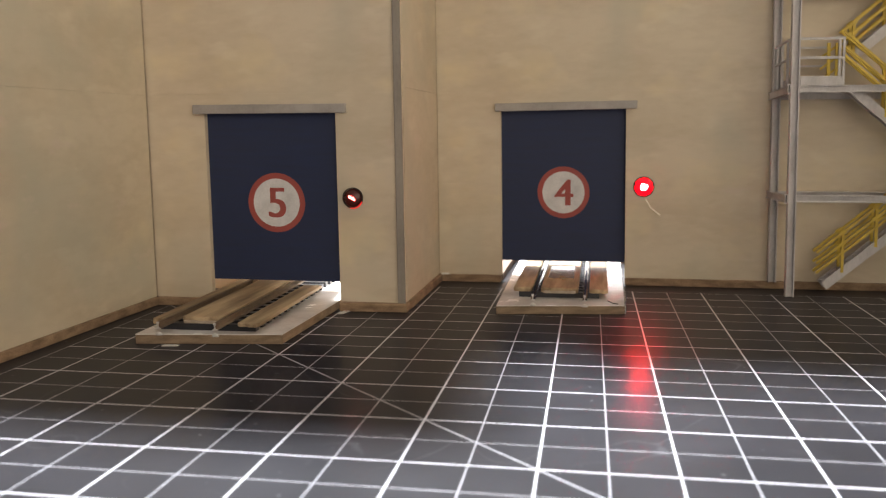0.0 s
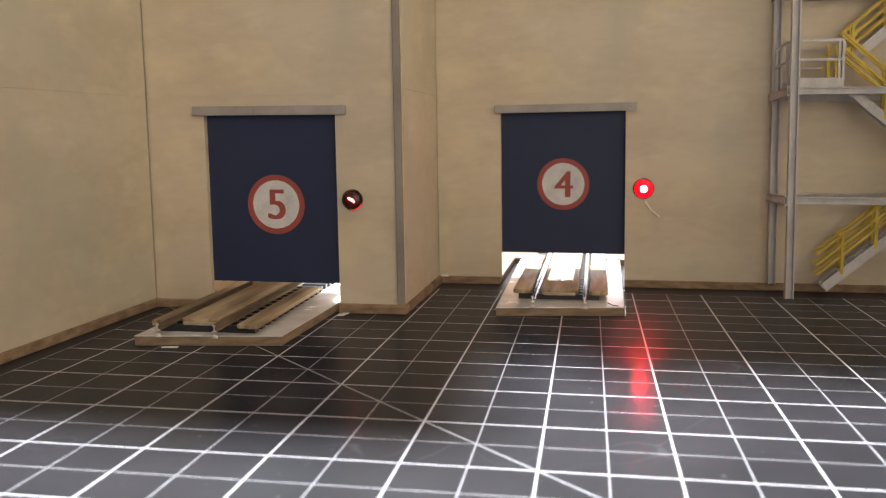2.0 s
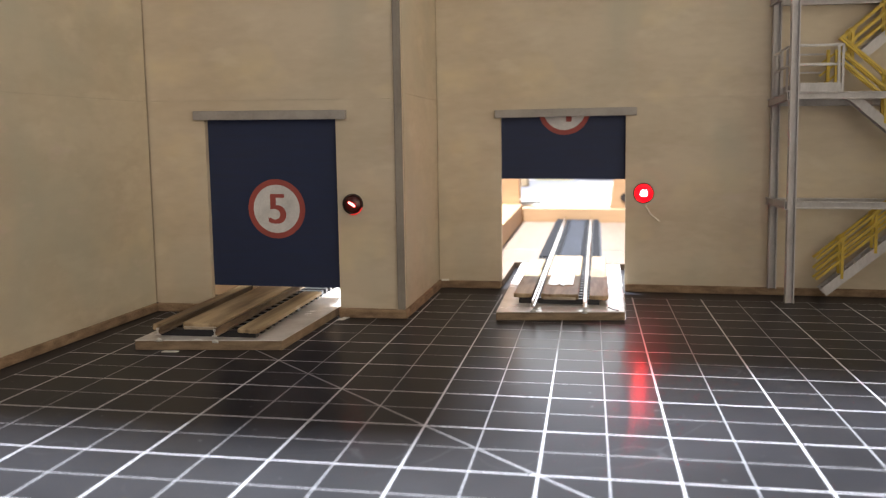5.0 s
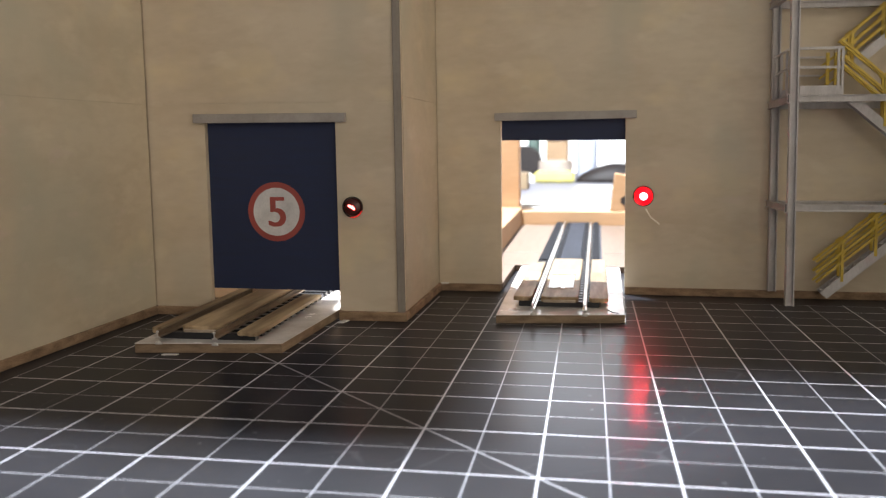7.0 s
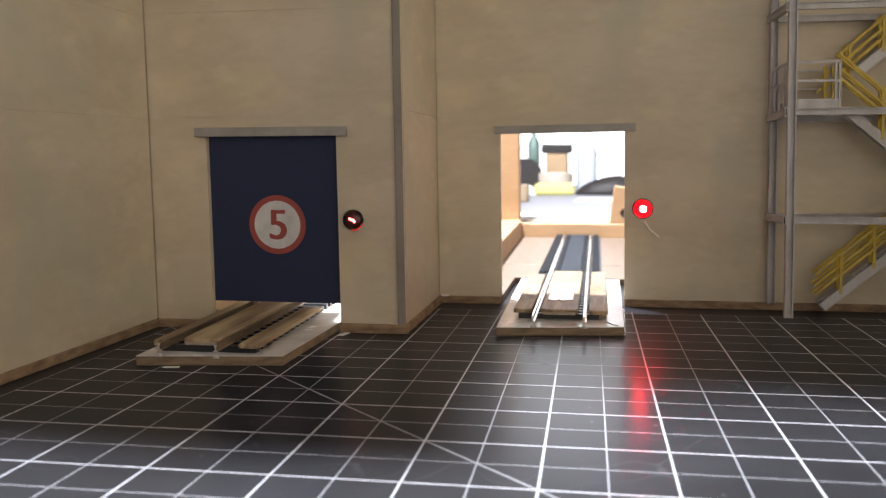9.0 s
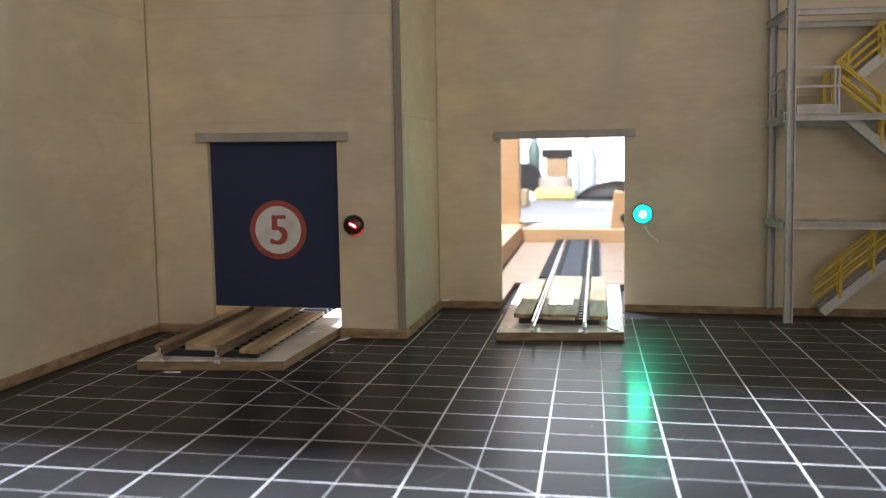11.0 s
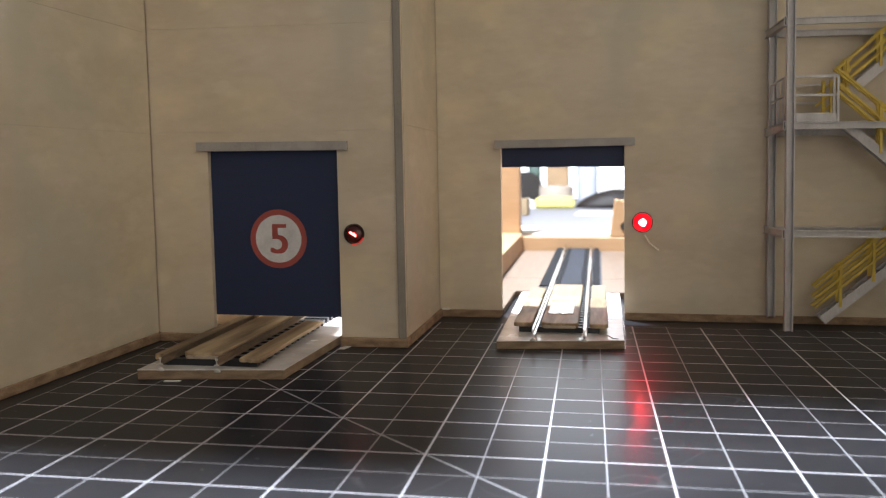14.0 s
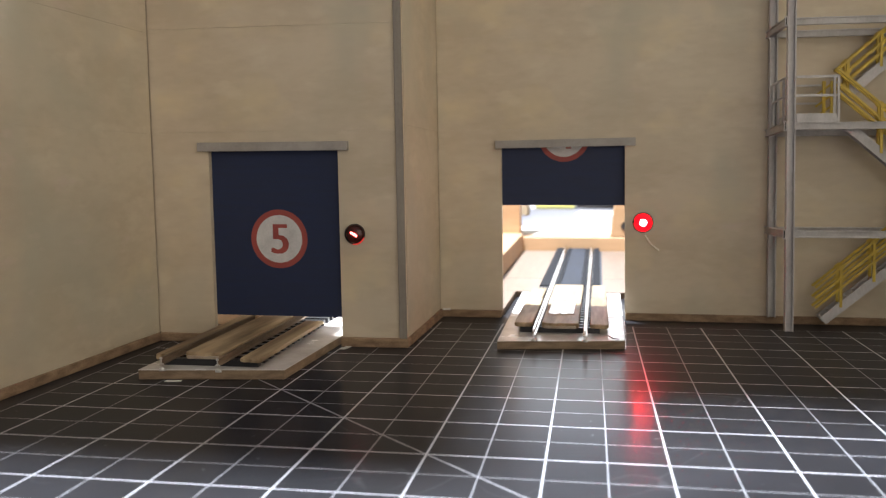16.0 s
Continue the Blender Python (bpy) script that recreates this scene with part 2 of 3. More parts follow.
M_ROOM = worn("workshop_plaster", (0.28, 0.265, 0.245), (0.25, 0.235, 0.22), 0.9, 3, fine=60, bump=0.05)
M_ROOM_FLOOR = worn("workshop_floorboards", (0.30, 0.21, 0.13), (0.22, 0.15, 0.09), 0.6, 6, (1, 0.1, 1), 60, 0.1)
M_TABLE = worn("bench_top_laminate", (0.23, 0.222, 0.25), (0.185, 0.18, 0.205), 0.5, 12, fine=200, bump=0.05)
M_YELLOW_PAD = worn("yellow_foam_pad", (0.78, 0.70, 0.22), (0.68, 0.60, 0.18), 0.7, 40, bump=0.1)
M_CARD = worn("brown_cardboard", (0.50, 0.34, 0.20), (0.40, 0.26, 0.15), 0.8, 40, bump=0.1)
M_CLEAR = worn("frosted_plastic", (0.62, 0.65, 0.74), (0.50, 0.53, 0.62), 0.35, 30, bump=0.05)
M_TEAL = worn("green_plastic", (0.17, 0.23, 0.20), (0.13, 0.19, 0.16), 0.4, 40, bump=0.05)
M_BEIGE = worn("beige_tape_roll", (0.58, 0.48, 0.40), (0.48, 0.39, 0.32), 0.5, 40, bump=0.05)
M_BACKDROP_GLOW = glowing("backdrop_glow", (0.95, 0.97, 1.0), 2.6)
M_FILM = material("clear_tape_film", (0.9, 0.9, 0.88), 0.12)
M_FILM.node_tree.nodes["Principled BSDF"].inputs["Transmission Weight"].default_value = 0.9
M_DIODE = glowing("small_red_diode", (1.0, 0.08, 0.07), 26.0)

# ---- mesh helpers, in millimetres ----
ORIGIN = {}
LEAN = 0.011  # the model building leans a little to the west of upright


def thing(name, at, label, category, group="", kind=""):
    """An Empty at the base of a thing; its parts are given in the place's own millimetres."""
    ob = new(name)
    ob.empty_display_size = 0.01
    ob.location = [v * 0.001 for v in at]
    ORIGIN[name_of(ob)] = Vector(at)
    return tagged(ob, label, category, group, kind)


def name_of(ob):
    return ob.name


def part(name, bm, mat, parent=None, label="", at=None, smooth=False, straight=False):
    """Links a bmesh in millimetres as one mesh under its parent."""
    if at is None:
        at = ORIGIN[name_of(parent)] if parent else Vector((0, 0, 0))
    at = Vector(at)
    if straight is False:
        for v in bm.verts:
            v.co.x -= LEAN * max(v.co.z, 0.0)
    bmesh.ops.recalc_face_normals(bm, faces=bm.faces)
    me = bpy.data.meshes.new(name)
    bmesh.ops.transform(bm, matrix=Matrix.Scale(0.001, 4) @ Matrix.Translation(-at), verts=bm.verts)
    bm.to_mesh(me)
    bm.free()
    for m in mat if isinstance(mat, (list, tuple)) else (mat,):
        me.materials.append(m)
    if smooth:
        for p in me.polygons:
            p.use_smooth = True
    ob = new(name, me)
    ORIGIN[name_of(ob)] = at
    if parent:
        ob.parent = parent
        ob.location = (at - ORIGIN[name_of(parent)]) * 0.001
    else:
        ob.location = at * 0.001
    return tagged(ob, label)


def prism(bm, outline, axis, a, b):
    """An outline in the two other axes, drawn out along the axis from a to b."""
    def place(p, v):
        q = list(p)
        q.insert("xyz".index(axis), v)
        return q
    lo = [bm.verts.new(place(p, a)) for p in outline]
    hi = [bm.verts.new(place(p, b)) for p in outline]
    bm.faces.new(lo), bm.faces.new(hi[::-1])
    for k in range(len(lo)):
        bm.faces.new((lo[k - 1], lo[k], hi[k], hi[k - 1]))
    return lo + hi


def bevelled(bm, width, segments=1):
    if width:
        bmesh.ops.recalc_face_normals(bm, faces=bm.faces)
        edges = [e for e in bm.edges if e.is_manifold and e.calc_face_angle(0) > 0.6]
        bmesh.ops.bevel(bm, geom=edges, offset=width, segments=segments, affect="EDGES", profile=0.5)
    return bm


def box(x0, x1, y0, y1, z0, z1, bevel=0.0):
    bm = bmesh.new()
    prism(bm, [(x0, y0), (x1, y0), (x1, y1), (x0, y1)], "z", z0, z1)
    return bevelled(bm, bevel)


def slab(corners, z0, z1, bevel=0.0):
    bm = bmesh.new()
    prism(bm, corners, "z", z0, z1)
    return bevelled(bm, bevel)


def bar(a, b, w, h, up=(0, 0, 1), bevel=0.0):
    """A square bar from a to b: w across, h along up."""
    a, b = Vector(a), Vector(b)
    d = (b - a).normalized()
    s = d.cross(Vector(up)).normalized() * w / 2
    u = s.cross(d).normalized() * h / 2
    bm = bmesh.new()
    lo = [bm.verts.new(a + p) for p in (s + u, u - s, -s - u, s - u)]
    hi = [bm.verts.new(b + p) for p in (s + u, u - s, -s - u, s - u)]
    bm.faces.new(lo), bm.faces.new(hi[::-1])
    for k in range(4):
        bm.faces.new((lo[k - 1], lo[k], hi[k], hi[k - 1]))
    return bevelled(bm, bevel)


def i_beam(a, b, w, h, web=0.5, flange=0.5, up=(0, 0, 1)):
    """A rolled H section from a to b."""
    a, b = Vector(a), Vector(b)
    d = (b - a).normalized()
    s = d.cross(Vector(up)).normalized()
    u = s.cross(d).normalized()
    W, H, e, g = w / 2, h / 2, web / 2, h / 2 - flange
    shape = [(-W, -H), (W, -H), (W, -g), (e, -g), (e, g), (W, g), (W, H), (-W, H), (-W, g), (-e, g), (-e, -g), (-W, -g)]
    bm = bmesh.new()
    lo = [bm.verts.new(a + s * p + u * q) for p, q in shape]
    hi = [bm.verts.new(b + s * p + u * q) for p, q in shape]
    bm.faces.new(lo), bm.faces.new(hi[::-1])
    for k in range(len(lo)):
        bm.faces.new((lo[k - 1], lo[k], hi[k], hi[k - 1]))
    return bm


def ring(r0, r1, y0, y1, cx, cz, n=48):
    """A flat ring or disc that faces along y."""
    bm = bmesh.new()
    loops = []
    for r, y in ((r0, y0), (r1, y0), (r1, y1), (r0, y1)):
        loops.append([bm.verts.new((cx + r * math.cos(2 * math.pi * k / n), y, cz + r * math.sin(2 * math.pi * k / n))) for k in range(n)])
    for a in range(4):
        for k in range(n):
            bm.faces.new((loops[a - 1][k - 1], loops[a - 1][k], loops[a][k], loops[a][k - 1]))
    return bm


def disc(r, y0, y1, cx, cz, n=48):
    bm = bmesh.new()
    prism(bm, [(cx + r * math.cos(2 * math.pi * k / n), cz + r * math.sin(2 * math.pi * k / n)) for k in range(n)], "y", y0, y1)
    return bm


def spun(profile, cx, cy, n=32):
    """A turned body: rows of radius and height round an upright axis."""
    bm = bmesh.new()
    loops = [[bm.verts.new((cx + r * math.cos(2 * math.pi * k / n), cy + r * math.sin(2 * math.pi * k / n), z)) for k in range(n)] for r, z in profile]
    for a in range(1, len(loops)):
        for k in range(n):
            bm.faces.new((loops[a - 1][k - 1], loops[a - 1][k], loops[a][k], loops[a][k - 1]))
    bm.faces.new(loops[0]), bm.faces.new(loops[-1][::-1])
    return bm


def digit(text, size, cx, y, cz, mat, parent, at):
    """A printed numeral, upright on a surface that faces the -y way."""
    cu = bpy.data.curves.new("numeral", "FONT")
    cu.body, cu.size, cu.align_x, cu.align_y, cu.extrude, cu.offset = text, size, "CENTER", "CENTER", 0.02, 0.0
    tmp = bpy.data.objects.new("numeral", cu)
    scene.collection.objects.link(tmp)
    me = bpy.data.meshes.new_from_object(tmp.evaluated_get(bpy.context.evaluated_depsgraph_get()))
    bpy.data.objects.remove(tmp)
    bm = bmesh.new()
    bm.from_mesh(me)
    xs, ys = [v.co.x for v in bm.verts], [v.co.y for v in bm.verts]
    mid = Vector(((min(xs) + max(xs)) / 2, (min(ys) + max(ys)) / 2, 0))
    for v in bm.verts:
        p = v.co - mid
        v.co = Vector((cx + p.x * 0.98, y - p.z, cz + p.y))
    # a bold print: the strokes laid three times side by side
    first = bm.verts[:] + bm.edges[:] + bm.faces[:]
    for dx, dy in ((-0.38, 0.012), (0.38, 0.006)):
        more = bmesh.ops.duplicate(bm, geom=first)["geom"]
        bmesh.ops.translate(bm, vec=(dx, dy, 0), verts=[g for g in more if isinstance(g, bmesh.types.BMVert)])
    return part("numeral", bm, mat, parent, "printed numeral " + text, at)


# ---- the room and the bench ----
def room():
    def plane_box(name, b, mat, label):
        ob = part(name, b, mat, straight=True)
        tagged(ob, label, "room", kind="structure")
    plane_box("floor", box(-2000, 2000, -1750, 2350, -790, -750), M_ROOM_FLOOR, "brown boarded workshop floor")
    plane_box("ceiling", box(-2000, 2000, -1750, 2350, 1650, 1690), M_ROOM, "plain off-white plaster ceiling")
    plane_box("wall_east", box(2004, 2060, -1750, 2350, -750, 1650), M_ROOM, "plain off-white plaster wall")
    plane_box("wall_west", box(-2060, -2004, -1750, 2350, -750, 1650), M_ROOM, "plain off-white plaster wall")
    hole = (-420, 900, -260, 1250)
    for b in (box(-2000, hole[0], 2354, 2400, -750, 1650), box(hole[1], 2000, 2354, 2400, -750, 1650), box(hole[0], hole[1], 2354, 2400, -750, hole[2]), box(hole[0], hole[1], 2354, 2400, hole[3], 1650)):
        plane_box("wall_north", b, M_ROOM, "plain off-white plaster wall")
    # added glowing panel that whitens the backdrop seen through door four
    w = thing("window_1", (240, 2360, -260), "wide glowing panel in a white frame, added to whiten the backdrop", "window", kind="structure")
    part("pane", box(hole[0], hole[1], 2392, 2396, hole[2], hole[3]), M_BACKDROP_GLOW, w, "glowing sheet added to brighten the backdrop", straight=True)
    for b in (box(hole[0], hole[0] + 50, 2350, 2390, hole[2], hole[3]), box(hole[1] - 50, hole[1], 2350, 2390, hole[2], hole[3]), box(hole[0], hole[1], 2351, 2389, hole[2], hole[2] + 50), box(hole[0], hole[1], 2351, 2389, hole[3] - 50, hole[3])):
        part("window_frame", b, M_FOAM, w, straight=True)
    plane_box("wall_south", box(-2000, 2000, -1810, -1754, -750, 1650), M_ROOM, "plain off-white plaster wall")
    t = thing("workbench", (0, 300, -750), "pale laminate workbench carrying the model railway scene", "workbench")
    part("tabletop", box(-900, 900, -420, 1350, -44, -4, 3), M_TABLE, t)
    for x in (-840, 840):
        for y in (-360, 1290):
            part("leg", box(x - 30, x + 30, y - 30, y + 30, -750, -44, 2), M_PINE, t)


room()
mat = part("cutting_mat", slab([(-230, -330), (380, -330), (380, 262), (-230, 262)], -3, 0, 0.4), M_MAT)
tagged(mat, "black vinyl cutting mat printed with white half-inch grid lines", "cutting mat")

# ---- building walls ----
WALL_TOP = 308.0  # the tall hall behind door four
ANNEX_TOP = 246.0  # the lower block with door five


def panel_wall(name, y, thick, sheets, outlines, backing, label):
    w = thing(name, (backing[0][0], y, 3), label, "wall", kind="structure")
    bm = bmesh.new()
    prism(bm, backing, "y", y + 0.7, y + thick)
    part("backing_board", bm, M_WALL, w)
    for o in outlines:
        bm = bmesh.new()
        prism(bm, o, "y", y, y + 0.68)
        part("panel", bm, M_WALL, w)
    return w


def rect(x0, x1, z0, z1):
    return [(x0, z0), (x1, z0), (x1, z1), (x0, z1)]


def arch(x0, x1, z0, z1, d0, d1, top):
    """A wall outline with a door opening from d0 to d1 up to top."""
    return [(x0, z0), (d0, z0), (d0, top), (d1, top), (d1, z0), (x1, z0), (x1, z1), (x0, z1)]


G = 0.032
Y5, Y4 = 115.0, 181.0
PIER = 40.0  # a sheet joint beside door four
panel_wall("wall_five", Y5, 2.4, None,
           [arch(-119.05, -28.6, 3, 74.2 - G, -98.3, -51.4, 69), rect(-119.05, -28.6, 74.2 + G, 110 - G), rect(-119.05, -28.6, 110 + G, ANNEX_TOP)],
           arch(-123, -28.6, 3, ANNEX_TOP, -98.3, -51.4, 69), "cream painted panel wall around loading door five")
panel_wall("wall_four", Y4, 2.4, None,
           [rect(-28.1, -2.5, 3, PIER - 0.02), rect(-28.1, -2.5, PIER + 0.02, 76.4 - 0.018), [(-2.5, 70), (46.5, 70), (46.5, 3), (215, 3), (215, 76.4 - 0.018), (-2.5, 76.4 - 0.018)], rect(-28.1, 37.2 - 0.018 / 2, 76.4 + 0.018, 113 - 0.018), rect(37.2 + 0.018 / 2, 215, 76.4 + 0.018, 113 - 0.018),
            rect(-28.1, 37.2 - 0.018 / 2, 113 + 0.018, WALL_TOP), rect(37.2 + 0.018 / 2, 215, 113 + 0.018, WALL_TOP)],
           arch(-32, 215, 3, WALL_TOP, -2.5, 46.5, 70), "cream painted panel wall around loading door four")


def side_walls():
    w = thing("wall_return", (-28.6, 148, 3), "cream painted short return wall between the two door bays", "wall", kind="structure")
    part("panel", box(-31, -28.4, Y5 + 2.5, Y4 + 0.6, 3, 76), M_WALL, w)
    part("panel", box(-31, -28.4, Y5 + 2.5, Y4 + 0.6, 76.08, ANNEX_TOP), M_WALL, w)
    # unseen wall added to keep light off the tower and east floor
    w = thing("wall_east_bay", (217, 120, 3), "unseen cream wall added to shade the east side of the bay", "wall", kind="structure")
    part("panel", box(215.2, 217.6, -180, Y4 + 2.4, 0, ANNEX_TOP), M_WALL, w)
    w = thing("wall_west_bay", (-120, 70, 3), "cream painted side wall with faint sheet seams", "wall", kind="structure")
    x = lambda y: -119.45 - (Y5 - y) * 0.027
    for z0, z1 in ((3, 73.97), (74.03, 108.97), (109.03, ANNEX_TOP)):
        part("panel", slab([(x(26), 26), (x(Y5 - 0.3), Y5 - 0.3), (x(Y5) - 0.7, Y5 - 0.3), (x(26) - 0.7, 26)], z0, z1), M_WALL, w)
    part("backing_board", slab([(x(26) - 0.72, 26), (x(Y5) - 0.72, Y5), (x(Y5) - 2.5, Y5), (x(26) - 2.5, 26)], 3, ANNEX_TOP), M_WALL, w)


side_walls()


def base_strips():
    def strip(name, b):
        tagged(part(name, bevelled(b, 0.25), M_MDF), "raw brown fibreboard base strip under the wall", "baseboard", kind="structure")
    strip("baseboard", slab([(-119, Y5 - 1), (-99, Y5 - 1), (-99, Y5 + 4), (-119, Y5 + 4)], 0, 2.95))
    strip("baseboard", slab([(-51.2, 112.2), (-27.6, 113.2), (-27.6, Y5 + 4), (-51.2, Y5 + 4)], 0, 2.95))
    strip("baseboard", slab([(-31, Y5 + 4.2), (-27.4, Y5 + 4.2), (-27.0, Y4 - 1.2), (-31, Y4 - 1.2)], 0, 2.95))
    strip("baseboard", slab([(-31, Y4 - 1), (-3, Y4 - 1), (-3, Y4 + 5), (-31, Y4 + 5)], 0, 2.95))
    strip("baseboard", slab([(46.6, Y4 - 0.8), (215, Y4 - 0.8), (215, Y4 + 5), (46.6, Y4 + 5)], 0, 2.95))
    strip("baseboard", slab([(-121.2, 26), (-118.6, Y5 - 1.1), (-122, Y5 + 2), (-124.5, 26)], 0, 2.95))


base_strips()
corner = part("corner_post", box(-30.9, -28.3, Y5 - 0.9, Y5 - 0.02, 3, ANNEX_TOP, 0.12), M_STRIP)
tagged(corner, "grey painted styrene corner strip on the wall", "corner trim", kind="structure")


# ---- loading doors ----
def rolling_door(number, x0, x1, z0, z1, y, sx, sz, group):
    d = thing("rolling_door", ((x0 + x1) / 2, y, z0), "navy blue paper rolling door with a round numeral sign " + number, "door", group)
    bm = box(x0, x1, y, y + 0.35, z0, z1)
    part("door_curtain", bm, M_DOOR, d)
    part("paper_edge", box(x0 - 0.35, x0 - 0.02, y - 0.02, y + 0.2, z1 - 24, z1 - 5), M_SIGN_WHITE, d, "frayed white paper edge")
    part("bottom_bar", box(x0, x1, y - 0.05, y + 0.45, z0 - 0.5, z0 + 0.02), M_DOOR, d)
    face = part("sign_face", disc(8.42, y - 0.05, y - 0.004, sx, sz), M_SIGN_WHITE, d, "white printed disc")
    part("sign_ring", ring(8.4, 10.35, y - 0.06, y - 0.005, sx, sz), M_SIGN_RED, face, "red printed ring")
    digit(number, 15.0, sx + 0.2, y - 0.085, sz, M_SIGN_RED, face, ORIGIN[name_of(d)])
    return d


def lintel(x0, x1, y, z0, z1, group, tilt=0.0):
    t = thing("door_lintel", ((x0 + x1) / 2, y, z0), "grey styrene lintel bar above the loading door", "lintel", group)
    bm = bmesh.new()
    prism(bm, [(x0, z0), (x1, z0 + tilt), (x1, z1 + tilt), (x0, z1)], "y", y - 2.2, y - 0.02)
    part("rail", bevelled(bm, 0.15), M_GREY, t)


door_five = rolling_door("5", -98.6, -51.1, 10.0, 72, Y5 + 2.5, -74.2, 36.8, "loading doors")
door_four = rolling_door("4", -2.9, 46.9, 14.0, 75.6, Y4 + 2.5, 22.2, 41.3, "loading doors")
lintel(-101.6, -47.4, Y5, 67.5, 70.6, "door lintels")
lintel(-4.7, 50.6, Y4, 68.8, 71.9, "door lintels", 0.75)


# ---- signal lamps beside the doors ----
def lens_ball(r, cy):
    """A ball with three lens faces 120 degrees apart round its upright axis: dark, red and green."""
    bm = bmesh.new()
    bmesh.ops.create_uvsphere(bm, u_segments=128, v_segments=80, radius=r)
    for f in bm.faces:
        c = f.calc_center_median().normalized()
        f.material_index = 0
        for k, turn in ((1, 120), (3, 240)):
            a = radians(turn)
            away = math.degrees(math.acos(max(-1, min(1, c.dot(Vector((math.sin(a), -math.cos(a), 0)))))))
            if away < 51:
                f.material_index = k + (1 if away < 17 else 0)
    return bm


def spun_y(r, y0, y1, cx, cz, n=32):
    """A cup that opens to the -y way: a tube with a closed back."""
    bm = bmesh.new()
    loops = []
    for q, y in ((r, y0), (r, y1), (r - 0.8, y1 - 0.8), (r - 0.8, y0)):
        loops.append([bm.verts.new((cx + q * math.cos(2 * math.pi * k / n), y, cz + q * math.sin(2 * math.pi * k / n))) for k in range(n)])
    for a, b in ((0, 1), (2, 3), (3, 0)):
        for k in range(n):
            bm.faces.new((loops[a][k - 1], loops[a][k], loops[b][k], loops[b][k - 1]))
    bm.faces.new(loops[1]), bm.faces.new(loops[2][::-1])
    return bm


def signal(cx, y, cz, r, moving):
    s = thing("signal_lamp", (cx, y, cz), "round black signal lamp with a dim red diode" if not moving else "round black signal lamp blinking red and green", "signal lamp", "door signals")
    rb = r * 0.96 / math.sin(radians(52))
    part("bezel", ring(r * 0.93, r, y - (0.3 if moving else 1.2), y - 0.02, cx, cz), M_BLACK, s, "black rubber bezel", smooth=False)
    if moving:
        # unseen cup added to stop the turned-away lens faces lighting the walls
        part("housing", spun_y(r + 2.0, y + 2.45, y + 12.0, cx, cz), M_BLACK, s, "unseen black cup added behind the wall to block stray glow")
        at = Vector((cx - LEAN * cz, y + rb * math.cos(radians(52)) - 0.7, cz))
        bm = lens_ball(rb, 0)
        bmesh.ops.translate(bm, vec=at, verts=bm.verts)
        return part("lens", bm, [M_BLACK, M_RED, M_RED_HOT, M_GREEN, M_GREEN_HOT], s, "turning diode lens", at, smooth=True, straight=True)
    dome = bmesh.new()
    bmesh.ops.create_uvsphere(dome, u_segments=32, v_segments=16, radius=r * 0.88)
    for v in dome.verts:
        v.co = Vector((v.co.x + cx, v.co.y * 0.45 + y - 0.5, v.co.z + cz))
    part("lens", dome, M_SMOKED, s, "dark red smoked lens", smooth=True)
    part("diode", bar((cx - 1.2, y - 2.0, cz + 0.7), (cx + 1.0, y - 2.0, cz - 0.6), 0.8, 0.7, bevel=0.2), M_DIODE, s, "glowing red diode")
    part("diode", bar((cx + 0.2, y - 2.0, cz + 0.5), (cx + 0.9, y - 2.0, cz - 0.9), 0.4, 0.4, bevel=0.1), M_DIODE, s, "glowing red diode")
    # glowing arc stands in for diode light leaking at the lower rim
    arc = bmesh.new()
    pts = [(math.cos(radians(a)), math.sin(radians(a))) for a in range(-100, -19, 10)]
    prism(arc, [(cx + r * 1.03 * c, cz + r * 1.03 * q) for c, q in pts] + [(cx + r * 0.95 * c, cz + r * 0.95 * q) for c, q in pts[::-1]], "y", y - 1.3, y - 1.21)
    part("rim_glow", arc, M_RIM_GLOW, s, "glowing arc in place of red light leaking at the rim")
    return s


signal(-45.9, Y5, 38.9, 3.5, False)
lens_four = signal(53.5, Y4, 39.2, 3.75, True)
wire = thing("loose_wire", (54.4, Y4, 34), "thin pale loose wire hanging below the signal lamp", "wire")
part("strand", bar((54.3, Y4 - 0.6, 34.3), (56.3, Y4 - 0.9, 31.0), 0.5, 0.5), M_WIRE, wire)
part("strand", bar((56.2, Y4 - 0.9, 31.1), (59.8, Y4 - 0.4, 28.2), 0.5, 0.5), M_WIRE, wire)


# ---- track boards ----
def ragged(x0, x1, y0, y1, z0, z1, seed, rough=0.5):
    """A plank with uneven, worn ends and softened edges, bowed a little."""
    rnd = random.Random(seed)
    n = 7
    front = [(x0 + (x1 - x0) * k / n, y0 + rnd.uniform(-rough, rough) + (1.1 if k in (0, n) else 0.0)) for k in range(n + 1)]
    back = [(x1 - (x1 - x0) * k / n, y1 + rnd.uniform(-0.2, 0.2)) for k in range(n + 1)]
    bm = bmesh.new()
    prism(bm, front + back, "z", z0, z1)
    return bevelled(bm, 0.28)


def turned(bm, cx, cy, deg):
    bmesh.ops.rotate(bm, cent=(cx, cy, 0), matrix=Matrix.Rotation(radians(deg), 3, "Z"), verts=bm.verts)
    return bm


def rail_profile(x, y0, y1, z):
    """Flat-bottomed rail, 2.1 mm high."""
    shape = [(-0.75, 0), (0.75, 0), (0.75, 0.22), (0.16, 0.5), (0.16, 1.4), (0.37, 1.6), (0.37, 2.1), (-0.37, 2.1), (-0.37, 1.6), (-0.16, 1.4), (-0.16, 0.5), (-0.75, 0.22)]
    bm = bmesh.new()
    prism(bm, [(x + p, z + q) for p, q in shape], "y", y0, y1)
    return bm


